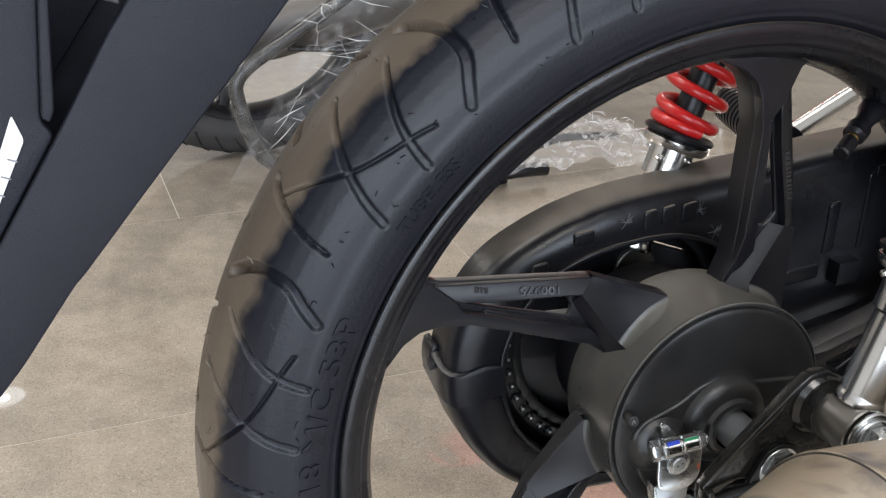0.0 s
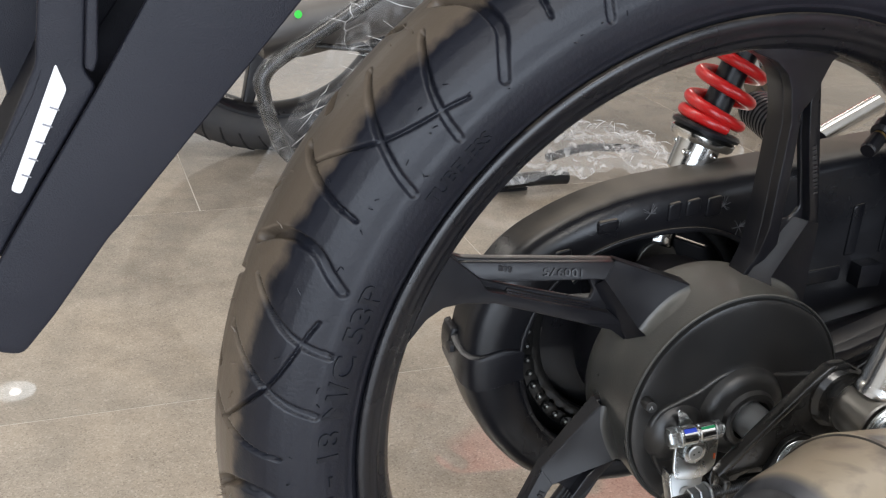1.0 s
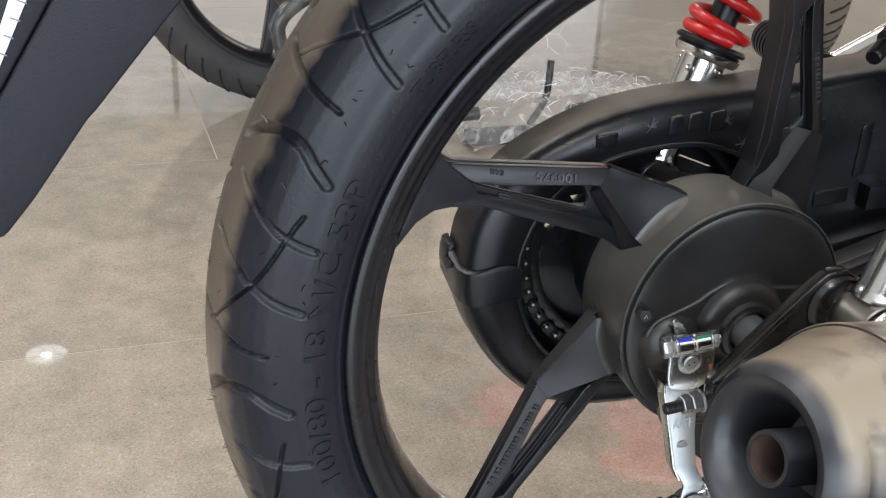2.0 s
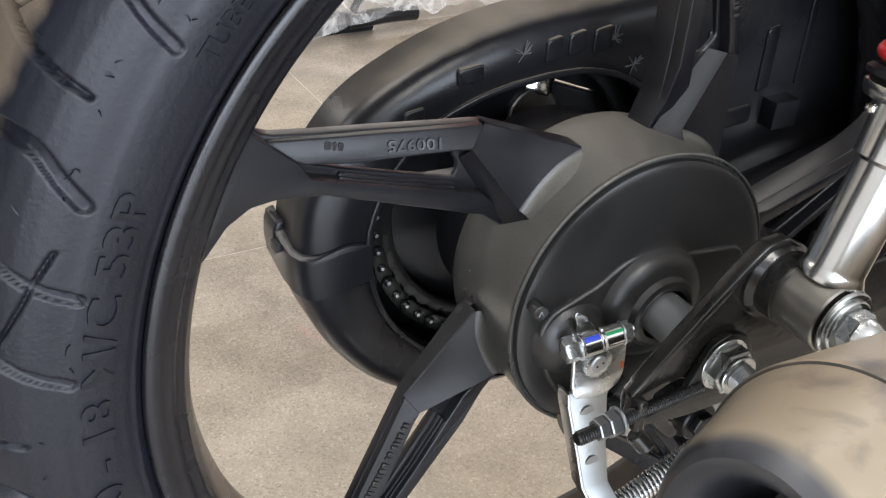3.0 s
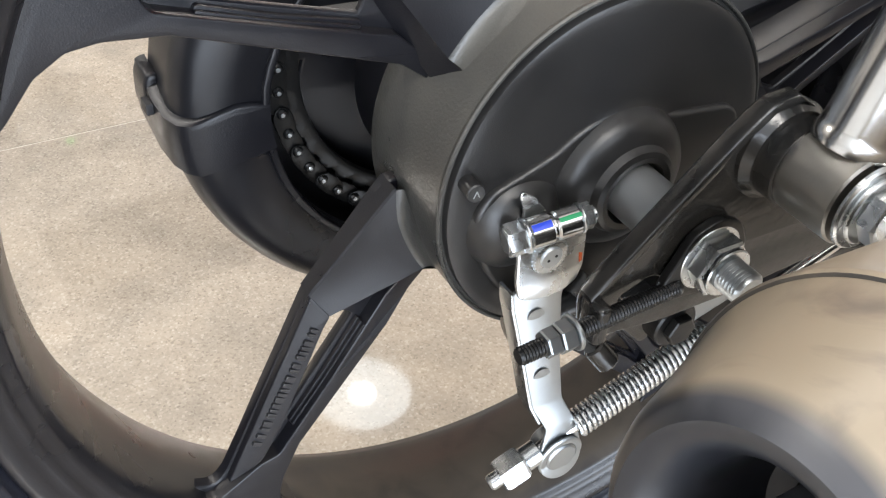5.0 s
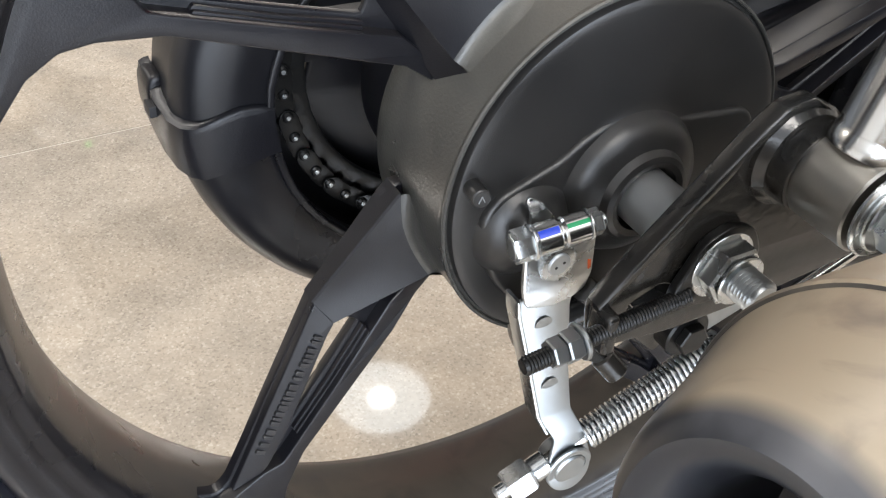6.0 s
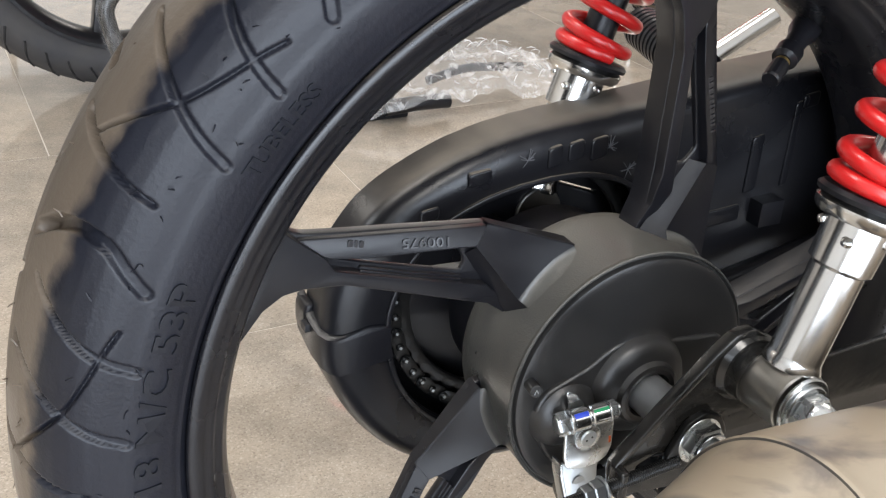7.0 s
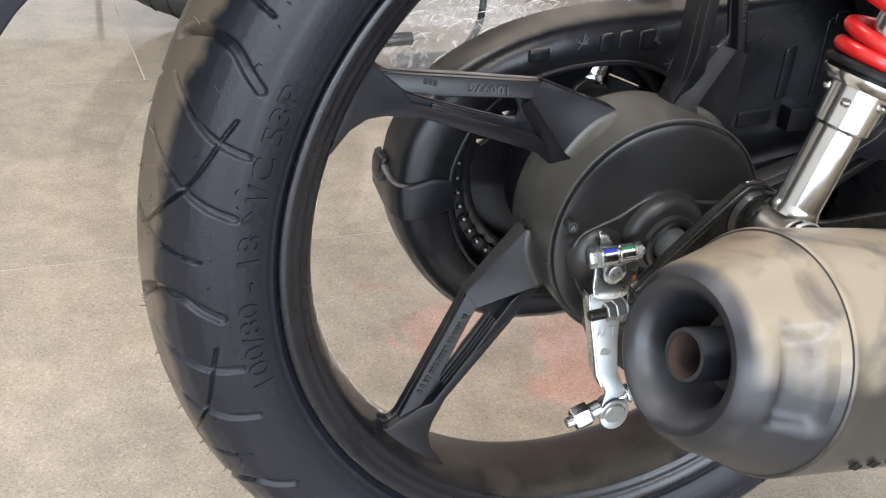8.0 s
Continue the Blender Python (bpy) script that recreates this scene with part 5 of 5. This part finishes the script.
def build_mudguard():
    side = [(-0.4050, 0.4120), (-0.3900, 0.4300), (-0.3640, 0.4660), (-0.3600, 0.4700), (-0.3265, 0.5105), (-0.2747, 0.5725), (-0.2369, 0.6180), (-0.160, 0.705), (-0.210, 0.760), (-0.285, 0.6570), (-0.3070, 0.6220), (-0.3400, 0.5740), (-0.3645, 0.5325), (-0.4020, 0.4720), (-0.4180, 0.4440), (-0.4170, 0.4150)]
    g = part("rear_mudguard", slab(rounded(side, 0.004, 3), [], -0.0550, -0.0505, 0.0012), GUARD, bike, "dark grained plastic rear mudguard and plate holder")
    part("far_side", slab(rounded(side, 0.004, 3), [], 0.0505, 0.0550, 0.0012), GUARD, g)
    # outer skin between the sides, facing the wheel and the rear
    skin = bmesh.new()
    for chain in ([(-0.4170, 0.4150), (-0.4300, 0.4440), (-0.4150, 0.4850), (-0.3900, 0.5300), (-0.3860, 0.5400)], [(-0.4050, 0.4120), (-0.3640, 0.4660), (-0.2747, 0.5725), (-0.160, 0.705)]):
        rows = [[skin.verts.new((x, y, z)) for y in (-0.0505, 0.0505)] for x, z in chain]
        for a, b in zip(rows, rows[1:]):
            skin.faces.new([a[0], a[1], b[1], b[0]])
    bmesh.ops.solidify(skin, geom=skin.faces[:], thickness=0.003)
    part("rear_skin", skin, GUARD, g)
    part("rear_corner", slab(rounded([(-0.4180, 0.4440), (-0.4020, 0.4720), (-0.3645, 0.5325), (-0.3690, 0.5390), (-0.3640, 0.5900), (-0.3520, 0.6250), (-0.3700, 0.6300), (-0.3820, 0.5920), (-0.3880, 0.5420), (-0.4160, 0.4850), (-0.4310, 0.4440)], 0.003, 3), [], -0.0500, -0.0440, 0.0015), GUARD, g)
    for loop in ([(-0.3560, 0.6245), (-0.3510, 0.6232), (-0.3189, 0.6131), (-0.3191, 0.6108), (-0.3512, 0.6160), (-0.3560, 0.6190)], [(-0.3530, 0.6125), (-0.3250, 0.6025), (-0.3252, 0.6008), (-0.3530, 0.6105)], [(-0.3625, 0.5985), (-0.3580, 0.5982), (-0.3334, 0.5875), (-0.3338, 0.5850), (-0.3592, 0.5938), (-0.3625, 0.5945)]):
        front = -0.0430 if 0.610 < loop[0][1] < 0.615 else -0.0535
        part("pocket_rib", slab(rounded(loop, 0.0012, 2), [], front, front + 0.0090, 0.0009), SHELF, g, "rib across the pocket, paler on top")
    part("pocket_wall", slab(rounded([(-0.3548, 0.6200), (-0.3505, 0.6180), (-0.3598, 0.5930), (-0.3634, 0.5443), (-0.3655, 0.5390), (-0.3690, 0.5410), (-0.3645, 0.5890)], 0.0015, 2), [], -0.0540, 0.040, 0.0012), GUARD, g)
    part("pocket_back", slab(rounded([(-0.4000, 0.4800), (-0.3000, 0.6200), (-0.300, 0.700), (-0.4000, 0.700), (-0.4150, 0.590)], 0.003, 3), [], 0.0400, 0.0440, 0.001), GUARD, g)
    lab = part("label", slab(rounded([(-0.4025, 0.4890), (-0.3985, 0.4870), (-0.3765, 0.5320), (-0.3800, 0.5430)], 0.0015, 2), [], -0.0512, -0.0502, 0.0002), WHITE, g, "white paper label with grey print")
    for k in range(5):
        p, q = Vector((-0.3975, -0.0516, 0.4960 + 0.0072 * k)), Vector((-0.3938, -0.0516, 0.4945 + 0.0072 * k))
        o = Vector((0.0034 * k, 0, 0))
        part("label_print", sweep([p + o, q + o], 0.0004, 4), PRINT, lab)
    return g


build_mudguard()


def build_footrest():
    """The folded rear footrest on the far side."""
    p, q = Vector((0.2080, 0.170, 0.4010)), Vector((0.2400, 0.290, 0.4040))
    d = (q - p).normalized()
    prof, y, length = [(0, 0), (0.0165, 0)], 0.001, (q - p).length
    while y < length - 0.008:
        prof += [(0.0182, y), (0.0182, y + 0.0042), (0.0155, y + 0.0050), (0.0155, y + 0.0068)]
        y += 0.0075
    prof += [(0.0165, length), (0, length)]
    peg = part("footrest_rubber", lathe(prof, 40, along(p, q)), PLASTIC, bike, "black ribbed rubber footrest")
    part("footrest_tip", rod(q, q + d * 0.012, 0.010), CHROME, peg)
    part("footrest_bracket", rod((0.205, 0.185, 0.395), (0.300, 0.200, 0.430), 0.009, 24), CHROME, peg, "chrome footrest bracket")


build_footrest()


# ---- other motorcycles behind ----
def build_neighbour():
    """The wrapped motorcycle that stands beyond: its rear wheel, muffler and side guard show."""
    b = tagged(empty("wrapped_motorcycle", 0.02, 1.34, 0.0), "dark motorcycle wrapped in clear film, parked behind", "motorcycle")
    R, W = 0.312, 0.13
    prof = [(0.234, -0.03), (0.247, -0.04), (0.264, -0.045), (0.282, -0.042), (0.298, -0.032), (0.308, -0.016), (0.312, 0.0), (0.308, 0.016), (0.298, 0.032), (0.282, 0.042), (0.264, 0.045), (0.247, 0.04), (0.234, 0.03)]
    t = part("tyre", lathe(prof, 160, pose(0, W, R)), RUBBER_FAR, b, "black road tyre with slanted grooves")
    # grooves drawn as dark strands laid on the tread, shade in the colour
    cuts = []
    for k in range(44):
        a = 2 * math.pi * k / 44
        pts = [((rr + 0.012) * math.cos(a + o), W + y, R + (rr + 0.012) * math.sin(a + o)) for rr, y, o in ((0.262, -0.0446, 0.0), (0.2795, -0.0378, 0.05), (0.2925, -0.0235, 0.10), (0.2985, -0.008, 0.15))]
        cuts.append(sweep(pts, 0.0022, 6))
    tagged(part("tread_pattern", join(*cuts), RECESS_DARK, t), kind="stuff")
    part("rim", lathe([(0.223, -0.032), (0.226, -0.036), (0.220, -0.036), (0.212, -0.030), (0.206, -0.015), (0.205, 0.0), (0.206, 0.015), (0.212, 0.030), (0.220, 0.036), (0.226, 0.036), (0.223, 0.032), (0.212, 0.0)], 120, pose(0, W, R) @ Matrix.Diagonal((1.053, 1, 1.053, 1)), closed=True), WHEEL, t)
    for k in range(5):
        a = radians(40 + 72 * k)
        u, w = Vector((math.cos(a), math.sin(a))), Vector((-math.sin(a), math.cos(a)))
        c = Vector((0, R))
        part("spoke", slab(rounded([tuple(c + u * 0.05 + w * 0.022), tuple(c + u * 0.221 + w * 0.010), tuple(c + u * 0.221 - w * 0.010), tuple(c + u * 0.05 - w * 0.022)], 0.004, 2), [], W - 0.015, W + 0.015, 0.003), WHEEL, t)
    part("hub", lathe([(0, -0.045), (0.055, -0.045), (0.062, -0.035), (0.062, 0.04), (0, 0.04)], 48, pose(0, W, R)), WHEEL, t)
    # muffler with a green sticker
    p, q = Vector((-0.10, -0.20, 0.300)), Vector((0.42, -0.20, 0.420))
    m = part("muffler", lathe([(0, 0.002), (0.030, 0.0), (0.040, 0.006), (0.046, 0.03), (0.052, 0.07), (0.053, 0.45), (0.03, 0.52), (0, 0.52)], 64, along(p, q)), FAR_MUFFLER, b, "dark grey muffler, paler towards the top")
    part("sticker", lathe([(0, 0), (0.0062, 0.0), (0.0062, 0.001), (0, 0.001)], 24, along((-0.0389, -0.2525, 0.3420), (-0.0389, -0.30, 0.346))), LIME, m, "round green inspection sticker")
    part("link", join(rod((-0.045, -0.215, 0.300), (-0.060, -0.232, 0.262), 0.008, 16)), CAST, m)
    # red bodywork above the wheel, black seat and tail
    panel = [(0.27, 0.610), (0.37, 0.550), (0.50, 0.525), (0.58, 0.555), (0.59, 0.640), (0.49, 0.675), (0.33, 0.660)]
    for side in (-1, 1):
        y0 = -0.150 if side < 0 else 0.118
        part("side_panel", slab(rounded(panel, 0.03, 4), [], y0, y0 + 0.032, 0.010, 3), RED, b, "glossy red side panel")
    tank = []
    for i in range(13):
        u = i / 12
        w, h = 0.05 + 0.095 * math.sin(math.pi * min(1.0, 0.18 + 0.75 * u)), 0.06 + 0.13 * math.sin(math.pi * min(1.0, 0.12 + 0.72 * u))
        tank.append([(0.68 + 0.46 * u, w * math.copysign(abs(math.cos(t)) ** 0.7, math.cos(t)), 0.78 + 0.03 * u + h * math.copysign(abs(math.sin(t)) ** 0.7, math.sin(t))) for t in [2 * math.pi * k / 24 for k in range(25)]])
    part("fuel_tank", grid(tank), RED, b, "glossy red fuel tank")
    part("seat", slab(rounded([(-0.08, 0.790), (0.02, 0.835), (0.34, 0.800), (0.62, 0.790), (0.72, 0.820), (0.72, 0.760), (0.30, 0.735), (-0.06, 0.755)], 0.02, 4), [], -0.12, 0.12, 0.02, 4), PLASTIC, b, "black vinyl seat")
    # side guard of black tube wrapped in film
    top = [(0.30, -0.25, 0.560), (0.187, -0.25, 0.4558), (0.104, -0.25, 0.3824), (0.002, -0.25, 0.3155), (-0.070, -0.25, 0.2700), (-0.0935, -0.25, 0.2430), (-0.0930, -0.25, 0.2144), (-0.079, -0.25, 0.1629), (-0.046, -0.25, 0.1073), (0.06, -0.25, 0.070), (0.25, -0.25, 0.080)]
    g = part("side_guard", sweep(curved(top, 8), 0.0115, 16), FRAME, b, "black tubular side guard under clear film")
    for z0, z1, x0, x1 in ((0.374, 0.352, 0.095, 0.32), (0.292, 0.262, -0.010, 0.32)):
        part("guard_bar", sweep([(x0, -0.25, z0), (x1, -0.25, z1)], 0.0048, 10), FRAME, g)
    part("film_wrap", film_sheet(Vector((-0.125, -0.278, 0.085)), Vector((0.55, 0.0, 0.06)), Vector((0.30, 0.0, 0.47)), 3, 0.016, clip=top), FILM, g, "crinkled clear plastic film")
    part("film_sleeve", film_sleeve(curved(top, 8), 0.0150, 5), FILM, g)
    rnd = random.Random(2)
    for k in range(46):
        u, v = rnd.uniform(0.0, 0.8), rnd.uniform(0.05, 0.85)
        p = Vector((-0.09 + 0.40 * u + 0.20 * v, -0.284 + rnd.uniform(-0.004, 0.004), 0.12 + 0.36 * v))
        a, l = rnd.uniform(-0.6, 1.0), rnd.uniform(0.02, 0.085)
        e = p + Vector((l * math.cos(a), rnd.uniform(-0.006, 0.006), l * math.sin(a)))
        part("film_crease", sweep([p, (p + e) / 2 + Vector((0, -0.004, rnd.uniform(-0.004, 0.004))), e], 0.0007, 4, radii=[0.0002, rnd.uniform(0.0003, 0.0008), 0.0002]), CREASE, g)
    return b


def film_sheet(origin, u, v, seed, rough, clip=None, nu=70, nv=60):
    """A crumpled sheet spanned by u and v."""
    bm = bmesh.new()
    nrm = u.cross(v).normalized()
    grid = []
    for i in range(nu + 1):
        row = []
        for j in range(nv + 1):
            p = origin + u * (i / nu) + v * (j / nv)
            q = p * 14 + Vector((seed * 7.0, 0, 0))
            h = noise.noise(q) + 0.6 * abs(noise.noise(q * 2.3)) + 0.35 * abs(noise.noise(q * 5.1))
            row.append(bm.verts.new(p + nrm * rough * h))
        grid.append(row)
    for i in range(nu):
        for j in range(nv):
            bm.faces.new([grid[i][j], grid[i + 1][j], grid[i + 1][j + 1], grid[i][j + 1]])
    return bm


def film_sleeve(points, r, seed):
    bm = sweep(points, r, 14, cap=False)
    for v in bm.verts:
        q = v.co * 30 + Vector((seed, 0, 0))
        v.co += Vector((noise.noise(q), noise.noise(q + Vector((9, 0, 0))), noise.noise(q + Vector((0, 9, 0))))) * 0.0045
    return bm


build_neighbour()


def build_bundle():
    """A bundle of black fittings under clear film on the floor."""
    b = tagged(empty("film_wrapped_bundle", 0.43, 1.157, 0.0), "bundle of black fittings under crumpled clear film on the floor", "bundle")
    b.scale = (0.85, 0.85, 0.85)
    part("tray", box(-0.17, 0.00, -0.02, 0.05, 0.0, 0.020, 0.006), PLASTIC, b, "flat black tray")
    part("grip", sweep(curved([(-0.06, -0.03, 0.028), (0.02, -0.035, 0.034), (0.085, -0.03, 0.030)], 5), 0.016, 16), PLASTIC, b, "black rubber grip")
    part("tube", join(sweep(curved([(-0.02, 0.04, 0.02), (0.02, 0.05, 0.08), (0.03, 0.06, 0.16)], 6), 0.008, 12), sweep(curved([(0.10, 0.10, 0.03), (0.20, 0.10, 0.05), (0.34, 0.10, 0.04)], 6), 0.010, 12)), PLASTIC, b, "bent black tube")
    bm = bmesh.new()
    grid = []
    for i in range(81):
        row = []
        for j in range(51):
            x, y = -0.20 + 0.66 * i / 80, -0.09 + 0.42 * j / 50
            q = Vector((x * 12, y * 12, 3.3))
            hump = max(0.0, 1 - ((x - 0.10) / 0.32) ** 2) * max(0.0, 1 - ((y - 0.08) / 0.20) ** 2)
            h = 0.018 + 0.062 * hump ** 0.6 + 0.026 * noise.noise(q) + 0.020 * abs(noise.noise(q * 1.7)) + 0.016 * abs(noise.noise(q * 4.1))
            row.append(bm.verts.new((x + 0.012 * noise.noise(q * 1.7), y, max(h * (0.3 + 0.7 * min(1, hump * 4)), 0.004))))
        grid.append(row)
    for i in range(80):
        for j in range(50):
            bm.faces.new([grid[i][j], grid[i + 1][j], grid[i + 1][j + 1], grid[i][j + 1]])
    part("film", bm, BUNDLE_FILM, b, "crumpled clear plastic film", sharp=20)
    rnd = random.Random(12)
    for k in range(70):
        x, y = rnd.uniform(-0.16, 0.40), rnd.uniform(-0.08, 0.25)
        hump = max(0.0, 1 - ((x - 0.10) / 0.32) ** 2) * max(0.0, 1 - ((y - 0.08) / 0.20) ** 2)
        p = Vector((x, y, 0.03 + 0.09 * hump ** 0.6))
        a, l = rnd.uniform(-3.1, 3.1), rnd.uniform(0.01, 0.05)
        e = p + Vector((l * math.cos(a), l * math.sin(a) * 0.5, rnd.uniform(-0.02, 0.012)))
        e.z = max(e.z, 0.006)
        part("film_crease", sweep([p, (p + e) / 2 + Vector((0, 0, 0.003)), e], 0.0008, 4, radii=[0.0003, rnd.uniform(0.0006, 0.0014), 0.0003]), CREASE, b)


build_bundle()


def build_far_tyre():
    """A dusty tyre of a third motorcycle, seen through the wheel."""
    b = tagged(empty("parked_motorcycle_wheel", 1.32, 1.62, 0.29), "dusty tan tyre of a parked motorcycle", "motorcycle wheel")
    m = pose(0, 0, 0, 0, 0, 62)
    prof = [(0.21, -0.045), (0.235, -0.058), (0.262, -0.056), (0.280, -0.038), (0.288, 0.0), (0.280, 0.038), (0.262, 0.056), (0.235, 0.058), (0.21, 0.045)]
    t = part("tyre", lathe(prof, 96, m), TAN_RUBBER, b)
    # dark strands on the tread paint the shade of its grooves
    bms = []
    for k in range(52):
        a = 2 * math.pi * k / 52
        for y0, y1, o in ((-0.050, -0.012, 0.07), (0.012, 0.050, -0.07)):
            pts = [(np.interp(abs(y), [0, 0.038, 0.056], [0.2885, 0.2805, 0.263]) , y, a + o * (y - y0) / (y1 - y0)) for y in np.linspace(y0, y1, 4)]
            bms.append(sweep([m @ Vector((r * math.cos(c), y, r * math.sin(c))) for r, y, c in pts], 0.0030, 5))
    tagged(part("tread_pattern", join(*bms), RECESS_DARK, t), kind="stuff")
    part("rim", lathe([(0.212, -0.04), (0.205, -0.02), (0.203, 0.0), (0.205, 0.02), (0.212, 0.04), (0.20, 0.03), (0.195, 0.0), (0.20, -0.03)], 72, m, closed=True), CHROME, b)
    part("fork_leg", sweep([(-0.05, -0.06, 0.0), (-0.30, -0.10, 0.62)], 0.018, 20), CHROME, b)


build_far_tyre()


# ---- floor tiles, last ----
def build_tiles():
    """Tiles of 1.2 x 0.6 m in a third bond, cut along the walls."""
    floor = bpy.data.objects["floor"]
    length, size, gap, x_off, y_off = 1.20, 0.60, 0.0020, -0.17, -0.04
    x0, x1, y0, y1 = ROOM
    whole = None
    for j in range(-8, 18):
        for i in range(-6, 7):
            cx, cy = x_off + length * (i + 0.5 + (2 - j) % 3 / 3), y_off + size * (j + 0.5)
            a, b = max(cx - length / 2 + gap / 2, x0), min(cx + length / 2 - gap / 2, x1)
            c, d = max(cy - size / 2 + gap / 2, y0), min(cy + size / 2 - gap / 2, y1)
            if b - a < 0.01 or d - c < 0.01:
                continue
            full = b - a > length - 1.5 * gap and d - c > size - 1.5 * gap
            if full and whole:
                me = whole
            else:
                bm = box(a - cx, b - cx, c - cy, d - cy, -0.006, 0.0)
                me = bpy.data.meshes.new("tile")
                bm.to_mesh(me)
                bm.free()
                me.materials.append(FLOOR)
                whole = me if full else whole
            ob = new("tile", me)
            ob.parent = floor
            ob.location = (cx, cy, 0)


floor_ob = bpy.data.objects["floor"]
floor_ob.data.materials[0] = GROUT
build_tiles()
